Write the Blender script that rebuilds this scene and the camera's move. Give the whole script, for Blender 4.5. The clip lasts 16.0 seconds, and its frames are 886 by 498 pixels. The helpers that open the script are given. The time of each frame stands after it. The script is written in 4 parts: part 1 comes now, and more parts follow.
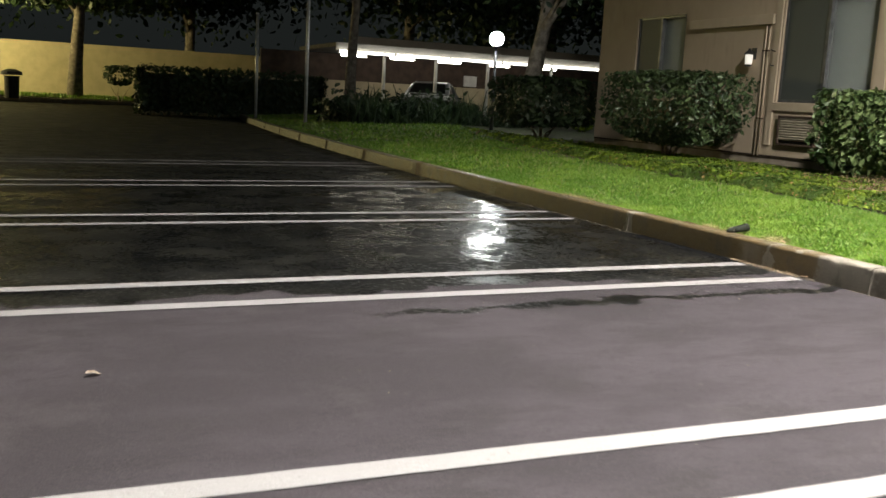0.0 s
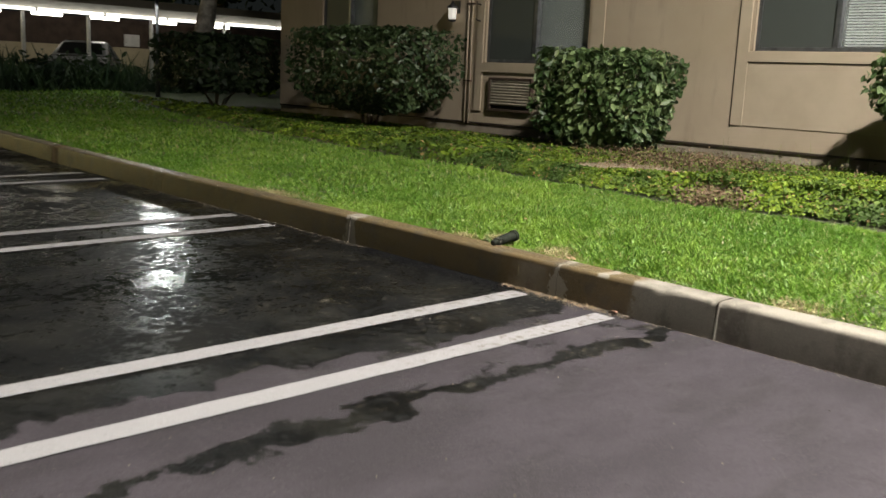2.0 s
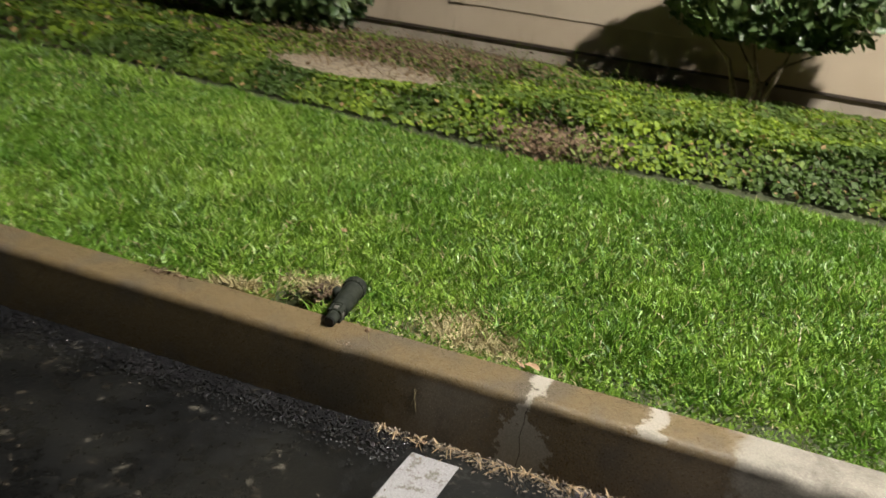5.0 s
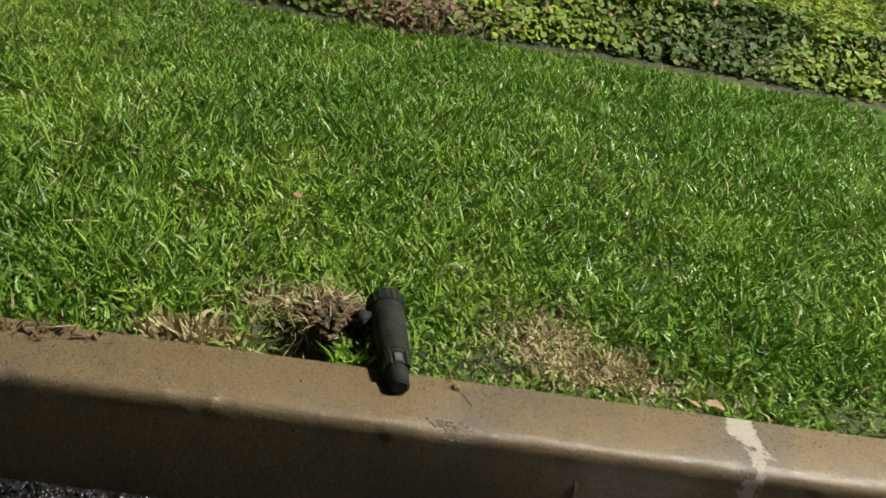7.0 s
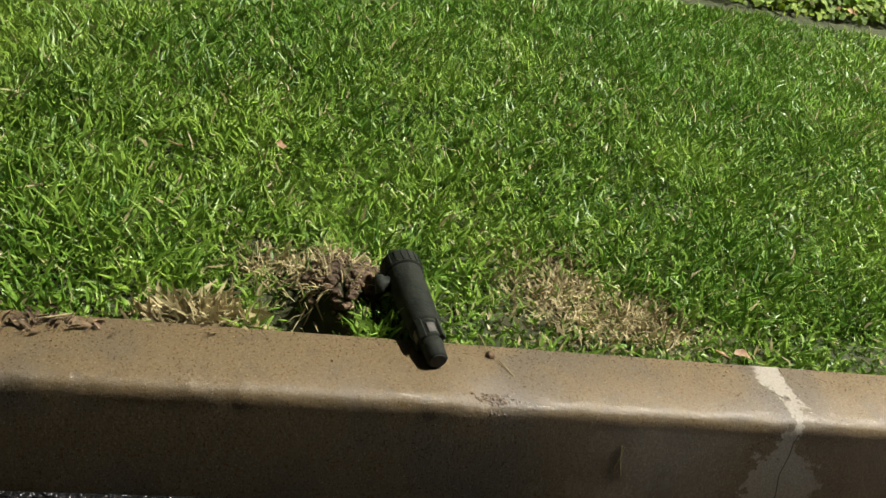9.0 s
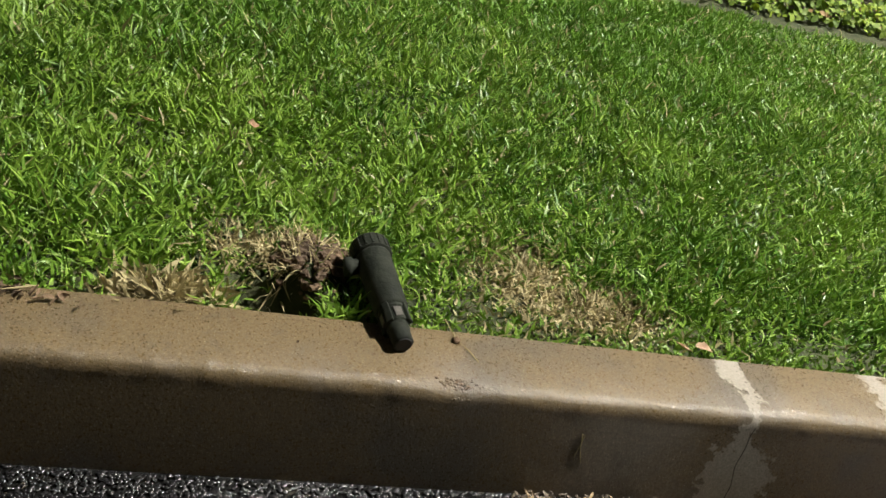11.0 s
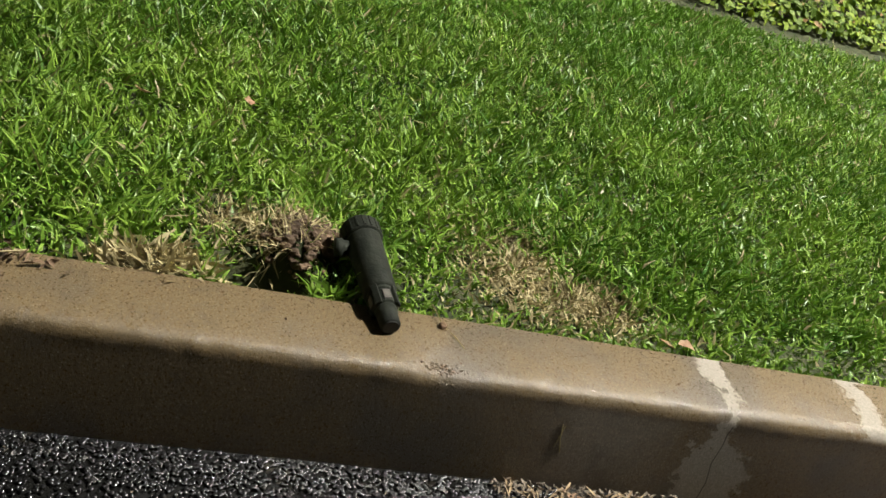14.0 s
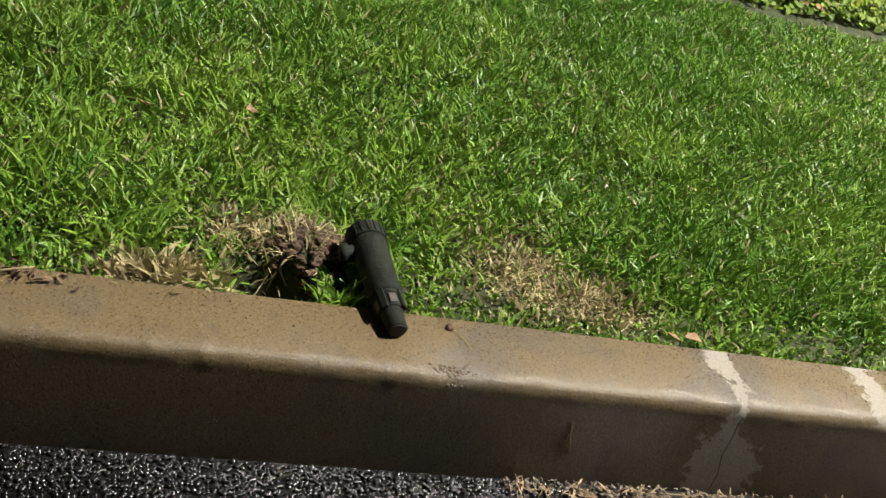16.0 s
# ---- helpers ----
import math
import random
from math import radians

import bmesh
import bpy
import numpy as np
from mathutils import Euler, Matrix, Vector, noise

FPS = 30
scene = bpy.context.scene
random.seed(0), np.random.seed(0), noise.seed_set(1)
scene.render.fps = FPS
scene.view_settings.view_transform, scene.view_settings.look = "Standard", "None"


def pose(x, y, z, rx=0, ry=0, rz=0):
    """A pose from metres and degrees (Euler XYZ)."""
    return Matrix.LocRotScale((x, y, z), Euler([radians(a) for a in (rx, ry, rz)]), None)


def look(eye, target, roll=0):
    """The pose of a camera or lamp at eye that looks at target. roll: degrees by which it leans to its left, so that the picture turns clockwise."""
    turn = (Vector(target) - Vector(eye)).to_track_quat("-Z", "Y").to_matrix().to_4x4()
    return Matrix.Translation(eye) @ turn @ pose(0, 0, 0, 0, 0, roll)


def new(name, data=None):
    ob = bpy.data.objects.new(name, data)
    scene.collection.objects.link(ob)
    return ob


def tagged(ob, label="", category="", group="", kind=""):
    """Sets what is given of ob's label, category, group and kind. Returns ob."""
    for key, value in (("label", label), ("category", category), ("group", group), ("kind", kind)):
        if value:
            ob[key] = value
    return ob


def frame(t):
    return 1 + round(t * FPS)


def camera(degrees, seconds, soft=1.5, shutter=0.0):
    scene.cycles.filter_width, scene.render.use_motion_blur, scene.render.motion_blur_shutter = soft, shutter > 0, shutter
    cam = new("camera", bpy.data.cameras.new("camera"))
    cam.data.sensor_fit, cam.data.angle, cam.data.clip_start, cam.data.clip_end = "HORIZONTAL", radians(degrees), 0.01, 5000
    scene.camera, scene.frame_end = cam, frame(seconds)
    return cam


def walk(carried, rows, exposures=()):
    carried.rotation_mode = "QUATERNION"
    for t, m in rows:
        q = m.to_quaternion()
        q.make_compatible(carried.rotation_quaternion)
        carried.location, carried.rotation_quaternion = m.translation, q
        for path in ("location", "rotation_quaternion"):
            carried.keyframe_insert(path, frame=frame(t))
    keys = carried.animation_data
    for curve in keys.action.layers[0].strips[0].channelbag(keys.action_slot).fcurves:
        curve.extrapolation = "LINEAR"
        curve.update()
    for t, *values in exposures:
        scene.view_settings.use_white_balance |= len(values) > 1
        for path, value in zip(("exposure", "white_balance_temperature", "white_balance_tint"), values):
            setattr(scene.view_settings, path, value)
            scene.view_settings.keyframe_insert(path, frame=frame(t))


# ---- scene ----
cam = camera(51.1, 16.0, shutter=0.5)
PATH = [
    (0, (-4.357, -0.651, 0.98), (-3.583, 1.166, 0.663), 3.1),
    (0.5, (-4.179, -0.171, 0.979), (-3.396, 1.64, 0.65), 3.3),
    (1, (-3.853, 0.379, 0.983), (-2.783, 2.038, 0.662), 2.7),
    (1.5, (-3.574, 0.856, 0.995), (-2.305, 2.363, 0.651), 2.6),
    (2, (-3.295, 1.306, 0.998), (-1.964, 2.753, 0.633), 2.6),
    (2.5, (-2.995, 1.742, 0.998), (-1.615, 3.14, 0.621), 2.5),
    (3, (-2.678, 2.153, 0.996), (-1.194, 3.431, 0.588), 2.5),
    (3.5, (-2.44, 2.533, 0.997), (-0.907, 3.74, 0.556), 2.7),
    (4, (-2.197, 2.949, 0.99), (-0.629, 4.095, 0.512), 3.0),
    (4.5, (-1.936, 3.391, 0.984), (-0.204, 4.24, 0.455), 5.7),
    (4.7, (-1.857, 3.524, 1.021), (-0.09, 4.276, 0.463), 6.8),
    (6.8, (-1.062, 4.624, 0.898), (0.75, 4.49, 0.064), 10.5),
    (7, (-1.015, 4.662, 0.882), (0.796, 4.485, 0.05), 10.9),
    (7.5, (-0.929, 4.776, 0.887), (0.849, 4.496, 0.014), 10.8),
    (8, (-0.879, 4.852, 0.877), (0.861, 4.504, -0.046), 10.9),
    (8.5, (-0.869, 4.875, 0.87), (0.832, 4.428, -0.082), 12.6),
    (9, (-0.878, 4.863, 0.869), (0.814, 4.4, -0.091), 13.1),
    (11.5, (-0.887, 4.866, 0.869), (0.781, 4.321, -0.092), 16.9),
    (12, (-0.893, 4.877, 0.868), (0.778, 4.329, -0.085), 17.4),
    (12.5, (-0.89, 4.877, 0.867), (0.774, 4.328, -0.097), 18.2),
    (13, (-0.892, 4.872, 0.866), (0.769, 4.316, -0.1), 18.5),
    (13.5, (-0.892, 4.873, 0.86), (0.767, 4.314, -0.109), 19.1),
    (14, (-0.892, 4.876, 0.861), (0.761, 4.306, -0.111), 19.7),
    (14.5, (-0.892, 4.87, 0.877), (0.76, 4.298, -0.094), 19.2),
    (15, (-0.892, 4.874, 0.877), (0.756, 4.309, -0.105), 18.6),
    (15.5, (-0.896, 4.874, 0.876), (0.754, 4.319, -0.109), 18.0),
    (16, (-0.892, 4.872, 0.877), (0.756, 4.321, -0.114), 17.5),
]
walk(cam, [(t, look(eye, target, lean)) for t, eye, target, lean in PATH],
     exposures=[(0.0, 0.48), (0.5, 0.58), (1.0, 0.38), (2.0, 0.06), (3.0, 0.08), (4.0, -0.12), (4.7, -0.20), (7.0, -0.36), (8.2, -0.20), (9.0, -0.18), (16.0, -0.18)])

# ---- world and exposure ----
world = bpy.data.worlds.new("night_sky")
world.use_nodes = True
world.node_tree.nodes["Background"].inputs[0].default_value = (0.36, 0.42, 0.40, 1)
world.node_tree.nodes["Background"].inputs[1].default_value = 0.022
scene.world = world
scene.view_settings.exposure = 0.0
LAMP_NEAR, LAMP_FAR, LAMP_WARM, TUBE = 5000.0, 140.0, 3000.0, 3.2


# ---- material helpers ----
class Nodes:
    def __init__(self, name):
        self.mat = bpy.data.materials.new(name)
        self.mat.use_nodes = True
        self.tree = self.mat.node_tree
        self.bsdf = self.tree.nodes["Principled BSDF"]
        self.place = None

    def add(self, kind, **props):
        n = self.tree.nodes.new(kind)
        for k, v in props.items():
            setattr(n, k, v)
        return n

    def link(self, a, b):
        self.tree.links.new(a, b)

    def put(self, sock, value):
        if isinstance(value, (int, float)):
            sock.default_value = value
        elif isinstance(value, tuple):
            sock.default_value = (*value, 1) if len(value) == 3 and sock.type == "RGBA" else value
        else:
            self.link(value, sock)

    def pos(self):
        if self.place is None:
            self.place = self.add("ShaderNodeNewGeometry").outputs["Position"]
        return self.place

    def axis(self, k):
        n = self.add("ShaderNodeSeparateXYZ")
        self.link(self.pos(), n.inputs[0])
        return n.outputs[k]

    def noise(self, scale, detail=3.0, rough=0.55, stretch=None):
        n = self.add("ShaderNodeTexNoise")
        n.inputs["Scale"].default_value, n.inputs["Detail"].default_value, n.inputs["Roughness"].default_value = scale, detail, rough
        src = self.pos()
        if stretch:
            m = self.add("ShaderNodeMapping")
            m.inputs["Scale"].default_value = stretch
            self.link(src, m.inputs[0])
            src = m.outputs[0]
        self.link(src, n.inputs["Vector"])
        return n.outputs["Fac"]

    def cells(self, scale, what="Distance"):
        n = self.add("ShaderNodeTexVoronoi")
        n.inputs["Scale"].default_value = scale
        self.link(self.pos(), n.inputs["Vector"])
        return n.outputs[what]

    def math(self, op, a, b=0.0, clamp=False):
        n = self.add("ShaderNodeMath", operation=op, use_clamp=clamp)
        self.put(n.inputs[0], a)
        self.put(n.inputs[1], b)
        return n.outputs[0]

    def span(self, v, lo, hi, a=0.0, b=1.0):
        n = self.add("ShaderNodeMapRange", interpolation_type="SMOOTHSTEP")
        self.put(n.inputs[0], v)
        for k, x in enumerate((lo, hi, a, b)):
            n.inputs[k + 1].default_value = x
        return n.outputs[0]

    def mix(self, f, a, b):
        n = self.add("ShaderNodeMix", data_type="RGBA")
        self.put(n.inputs[0], f)
        self.put(n.inputs[6], a)
        self.put(n.inputs[7], b)
        return n.outputs[2]

    def island(self):
        return self.add("ShaderNodeNewGeometry").outputs["Random Per Island"]

    def bump(self, h, strength=0.3, dist=0.01):
        n = self.add("ShaderNodeBump")
        n.inputs["Strength"].default_value, n.inputs["Distance"].default_value = strength, dist
        self.link(h, n.inputs["Height"])
        self.link(n.outputs[0], self.bsdf.inputs["Normal"])

    def done(self, color, rough=0.7, metal=0.0, spec=0.5):
        self.put(self.bsdf.inputs["Base Color"], color)
        self.put(self.bsdf.inputs["Roughness"], rough)
        self.put(self.bsdf.inputs["Metallic"], metal)
        self.put(self.bsdf.inputs["Specular IOR Level"], spec)
        return self.mat


def simple(name, a, b, scale=8.0, rough=0.6, metal=0.0, bump=0.0, bscale=60.0):
    n = Nodes(name)
    col = n.mix(n.span(n.noise(scale), 0.3, 0.7), a, b)
    if bump:
        n.bump(n.noise(bscale), bump, 0.004)
    return n.done(col, rough, metal)


def glow(name, color, strength):
    n = Nodes(name)
    n.put(n.bsdf.inputs["Emission Color"], color)
    n.bsdf.inputs["Emission Strength"].default_value = strength
    return n.done((0.8, 0.8, 0.8), 0.4)


def leafy(name, dark, light, dry=None, rough=0.5, patch=1.2, through_light=0.25, dry_amount=0.12):
    n = Nodes(name)
    isl = n.island()
    col = n.mix(isl, dark, light)
    col = n.mix(n.span(n.noise(patch, 2.0), 0.35, 0.65), col, tuple(c * 0.72 for c in dark))
    if dry:
        col = n.mix(n.span(isl, 1.0 - dry_amount, 1.0 - dry_amount + 0.02), col, dry)
    n.done(col, rough, 0.0, 0.5)
    tr = n.add("ShaderNodeBsdfTranslucent")
    n.link(col, tr.inputs[0])
    mx = n.add("ShaderNodeMixShader")
    mx.inputs[0].default_value = through_light
    out = n.tree.nodes["Material Output"]
    n.link(n.bsdf.outputs[0], mx.inputs[1])
    n.link(tr.outputs[0], mx.inputs[2])
    n.link(mx.outputs[0], out.inputs["Surface"])
    return n.mat


def asphalt_mat():
    n = Nodes("asphalt")
    x, y = n.axis(0), n.axis(1)
    edge = n.math("ADD", n.math("MULTIPLY", n.math("SUBTRACT", n.noise(1.6, 8.0, 0.68), 0.5), 0.9), 3.88)
    wet = n.span(n.math("SUBTRACT", y, edge), -0.015, 0.015)
    run = n.math("ADD", n.math("MULTIPLY", n.math("SUBTRACT", n.noise(1.15, 7.0, 0.68), 0.5), 0.75), 3.4)
    thick = n.math("MULTIPLY", n.math("SUBTRACT", n.noise(3.6, 7.0, 0.72), 0.34), 0.30)
    band = n.span(n.math("SUBTRACT", n.math("ABSOLUTE", n.math("SUBTRACT", y, run)), thick), 0.0, 0.014, 1.0, 0.0)
    band = n.math("MULTIPLY", band, n.span(x, -3.1, -2.7))
    wet = n.math("MAXIMUM", wet, band)
    spots = n.math("MULTIPLY", n.span(n.noise(4.5, 7.0, 0.7), 0.555, 0.58), n.math("MULTIPLY", n.span(y, 3.1, 3.5), n.span(x, -1.7, -1.2, 0.0, 0.8)))
    wet = n.math("MAXIMUM", wet, spots)
    grain = n.noise(420.0, 2.0)
    stain = n.span(n.math("ADD", n.math("MULTIPLY", n.noise(0.7, 3.0), 0.55), n.math("MULTIPLY", n.noise(3.2, 5.0, 0.62, (0.6, 1.3, 1.0)), 0.45)), 0.42, 0.58)
    dry = n.mix(stain, (0.040, 0.0340, 0.042), (0.021, 0.0175, 0.022))
    dry = n.mix(n.math("MULTIPLY", n.span(n.noise(4.0, 5.0, 0.62, (0.5, 1.2, 1.0)), 0.52, 0.66), 0.75), dry, (0.017, 0.015, 0.0165))
    dry = n.mix(n.math("MULTIPLY", n.span(n.noise(11.0, 6.0, 0.72, (0.7, 1.2, 1.0)), 0.53, 0.66), 0.55), dry, (0.015, 0.013, 0.0145))
    dry = n.mix(n.math("MULTIPLY", n.span(n.noise(1.9, 5.0, 0.7), 0.56, 0.70), 0.5), dry, (0.056, 0.049, 0.055))
    dry = n.mix(n.math("MULTIPLY", n.span(n.noise(75.0, 4.0, 0.75), 0.50, 0.62), 0.5), dry, (0.012, 0.011, 0.012))
    dry = n.mix(n.span(grain, 0.35, 0.7, 0.0, 0.75), dry, (0.050, 0.045, 0.049))
    dry = n.mix(n.math("MULTIPLY", n.span(n.noise(150.0, 2.0, 0.6), 0.60, 0.68), 0.55), dry, (0.085, 0.078, 0.080))
    damp = n.mix(n.span(n.noise(3.0, 5.0), 0.4, 0.65), (0.004, 0.0042, 0.0042), (0.010, 0.010, 0.0088))
    silt = n.math("MULTIPLY", n.span(n.noise(9.0, 6.0, 0.7), 0.59, 0.68), n.span(x, -2.6, -0.3))
    damp = n.mix(n.math("MULTIPLY", silt, 0.55), damp, (0.11, 0.10, 0.08))
    drift = n.math("MULTIPLY", n.math("MULTIPLY", n.span(n.noise(34.0, 6.0, 0.78), 0.56, 0.64), n.span(n.noise(2.4, 3.0), 0.46, 0.58)), n.span(x, -2.4, -0.5))
    damp = n.mix(n.math("MULTIPLY", drift, 0.6), damp, (0.075, 0.062, 0.045))
    col = n.mix(wet, dry, damp)
    film = n.math("ADD", n.math("MULTIPLY", n.noise(2.1, 4.0, 0.6), 0.45), n.math("MULTIPLY", n.noise(24.0, 5.0, 0.7), 0.55))
    wet_rough = n.math("ADD", n.span(film, 0.44, 0.56, 0.50, 0.06), n.math("ADD", n.span(y, 7.5, 14.0, 0.0, 0.4), n.span(y, 4.2, 5.4, 0.25, 0.0)))
    rough = n.math("ADD", n.math("MULTIPLY", n.math("SUBTRACT", 1.0, wet), 0.82), n.math("MULTIPLY", wet, wet_rough))
    h = n.math("ADD", n.math("MULTIPLY", n.cells(170.0), 0.55), n.math("MULTIPLY", n.noise(30.0, 4.0), 0.5))
    h = n.math("MULTIPLY", h, n.math("SUBTRACT", 1.0, n.math("MULTIPLY", wet, 0.72)))
    ripple = n.math("MULTIPLY", n.math("MULTIPLY", n.noise(34.0, 3.0, 0.6), wet), 0.8)
    n.bump(n.math("ADD", h, ripple), 0.32, 0.006)
    return n.done(col, rough, 0.0, 0.18)


def concrete_mat():
    n = Nodes("kerb_concrete")
    x, y, z = n.axis(0), n.axis(1), n.axis(2)
    wob = n.math("MULTIPLY", n.math("SUBTRACT", n.noise(14.0, 4.0), 0.5), 0.13)
    wob = n.math("ADD", wob, n.math("MULTIPLY", n.math("SUBTRACT", n.noise(48.0, 4.0, 0.7), 0.5), 0.10))
    yy = n.math("ADD", y, wob)
    top = n.span(z, 0.146, 0.152)
    grain = n.span(n.noise(260.0, 3.0), 0.3, 0.75)
    pale = n.mix(grain, (0.195, 0.177, 0.148), (0.285, 0.262, 0.223))
    pale = n.mix(n.math("MULTIPLY", n.span(n.noise(5.0, 6.0, 0.7, (1.0, 1.0, 0.5)), 0.46, 0.66), 0.7), pale, (0.088, 0.076, 0.060))
    pale = n.mix(n.math("MULTIPLY", n.span(n.noise(38.0, 5.0, 0.7), 0.54, 0.66), 0.6), pale, (0.250, 0.232, 0.200))
    soaked = n.mix(grain, (0.096, 0.067, 0.029), (0.162, 0.114, 0.052))
    soaked = n.mix(n.span(n.noise(7.0, 4.0), 0.45, 0.7), soaked, (0.085, 0.068, 0.045))
    soaked = n.mix(n.math("MULTIPLY", n.span(n.noise(34.0, 5.0, 0.7), 0.52, 0.68), 0.45), soaked, (0.060, 0.047, 0.028))
    lime = n.mix(grain, (0.265, 0.242, 0.205), (0.360, 0.334, 0.285))
    # mended crack: a strip over the top that widens into a lobed run down the face
    half = n.math("ADD", n.math("MULTIPLY", top, n.span(x, 0.02, 0.11, 0.014, 0.030)), n.math("MULTIPLY", n.math("SUBTRACT", 1.0, top), n.span(z, 0.03, 0.14, 0.062, 0.012)))
    dist = n.math("ABSOLUTE", n.math("SUBTRACT", yy, 4.072))
    patch = n.span(n.math("SUBTRACT", dist, half), -0.003, 0.003, 1.0, 0.0)
    smear = n.math("MULTIPLY", n.span(n.math("ABSOLUTE", n.math("SUBTRACT", yy, 3.82)), 0.025, 0.032, 1.0, 0.0), n.span(z, 0.138, 0.15))
    joint = n.span(n.math("ABSOLUTE", n.math("SUBTRACT", yy, 5.70)), 0.045, 0.055, 1.0, 0.0)
    patch = n.math("MAXIMUM", n.math("MAXIMUM", patch, smear), joint)
    wet = n.span(yy, 3.63, 3.67)
    wet = n.math("MAXIMUM", wet, n.math("MULTIPLY", n.span(y, 8.0, 9.0), 0.8))
    drying = n.math("MULTIPLY", n.span(n.math("ABSOLUTE", n.math("SUBTRACT", yy, 4.25)), 0.03, 0.14, 0.5, 0.0), n.span(z, 0.125, 0.14, 1.0, 0.0))
    wet = n.math("MULTIPLY", wet, n.math("SUBTRACT", 1.0, drying))
    col = n.mix(wet, pale, soaked)
    col = n.mix(n.math("MULTIPLY", patch, 0.9), col, lime)
    wet = n.math("MULTIPLY", wet, n.math("SUBTRACT", 1.0, patch))
    col = n.mix(n.span(n.cells(210.0), 0.10, 0.14, 0.75, 0.0), col, (0.46, 0.40, 0.31))
    pits = n.span(n.cells(120.0), 0.045, 0.10)
    col = n.mix(pits, (0.060, 0.048, 0.031), col)
    rough = n.math("SUBTRACT", 0.9, n.math("MULTIPLY", wet, n.span(n.noise(240.0, 3.0, 0.75), 0.42, 0.62, 0.20, 0.69)))
    h = n.math("ADD", n.math("MULTIPLY", n.noise(330.0, 4.0, 0.75), 1.7), n.math("MULTIPLY", n.noise(60.0, 3.0), 0.9))
    n.bump(n.math("ADD", h, n.math("MULTIPLY", n.noise(18.0, 4.0, 0.6), 1.0)), 0.55, 0.0011)
    return n.done(col, rough, 0.0, n.math("ADD", 0.45, n.math("MULTIPLY", wet, 0.3)))


def paint_mat():
    n = Nodes("stripe_paint")
    x = n.axis(0)
    grit = n.span(n.noise(300.0, 2.0), 0.35, 0.7)
    col = n.mix(grit, (0.205, 0.200, 0.206), (0.300, 0.292, 0.300))
    dirt = n.math("MULTIPLY", n.span(n.noise(22.0, 6.0, 0.75), 0.53, 0.60), n.span(x, -1.9, -0.4))
    col = n.mix(n.math("MULTIPLY", dirt, 0.85), col, (0.10, 0.085, 0.065))
    col = n.mix(n.span(n.noise(60.0, 4.0), 0.66, 0.72), col, (0.12, 0.12, 0.12))
    n.bump(n.noise(250.0), 0.3, 0.003)
    return n.done(col, 0.6)


def grass_mat():
    n = Nodes("grass_blades")
    isl = n.island()
    col = n.mix(isl, (0.034, 0.118, 0.007), (0.225, 0.360, 0.048))
    col = n.mix(n.math("MULTIPLY", n.span(n.noise(2.3, 3.0), 0.42, 0.68), 0.6), col, (0.245, 0.385, 0.048))
    col = n.mix(n.math("MULTIPLY", n.span(n.noise(0.9, 3.0), 0.46, 0.62), 0.6), col, (0.072, 0.180, 0.012))
    col = n.mix(n.span(isl, 0.955, 0.965), col, (0.36, 0.31, 0.17))
    n.done(col, 0.44, 0.0, 0.36)
    tr = n.add("ShaderNodeBsdfTranslucent")
    n.link(col, tr.inputs[0])
    mx = n.add("ShaderNodeMixShader")
    mx.inputs[0].default_value = 0.10
    n.link(n.bsdf.outputs[0], mx.inputs[1])
    n.link(tr.outputs[0], mx.inputs[2])
    n.link(mx.outputs[0], n.tree.nodes["Material Output"].inputs["Surface"])
    return n.mat


def stucco_mat():
    n = Nodes("stucco")
    col = n.mix(n.span(n.noise(1.3, 4.0), 0.3, 0.7), (0.42, 0.340, 0.248), (0.47, 0.385, 0.288))
    col = n.mix(n.math("MULTIPLY", n.span(n.noise(5.0, 5.0, 0.65, (1, 1, 0.25)), 0.52, 0.75), 0.35), col, (0.28, 0.22, 0.16))
    n.bump(n.noise(110.0, 4.0), 0.25, 0.004)
    return n.done(col, 0.9)


def bed_soil_mat():
    n = Nodes("bed_soil")
    x, y = n.axis(0), n.axis(1)
    dx = n.math("DIVIDE", n.math("SUBTRACT", x, 3.15), 0.62)
    dy = n.math("DIVIDE", n.math("SUBTRACT", y, 6.05), 0.76)
    d = n.math("SQRT", n.math("ADD", n.math("MULTIPLY", dx, dx), n.math("MULTIPLY", dy, dy)))
    d = n.math("ADD", d, n.math("MULTIPLY", n.math("SUBTRACT", n.noise(6.0, 4.0), 0.5), 0.9))
    soil = n.mix(n.span(n.noise(18.0, 4.0), 0.3, 0.7), (0.030, 0.026, 0.014), (0.075, 0.055, 0.034))
    pale = n.mix(n.span(n.noise(30.0, 5.0, 0.7), 0.35, 0.65), (0.14, 0.105, 0.07), (0.34, 0.28, 0.20))
    n.bump(n.noise(70.0, 4.0), 0.9, 0.006)
    return n.done(n.mix(n.span(d, 0.75, 1.1), pale, soil), 0.95)


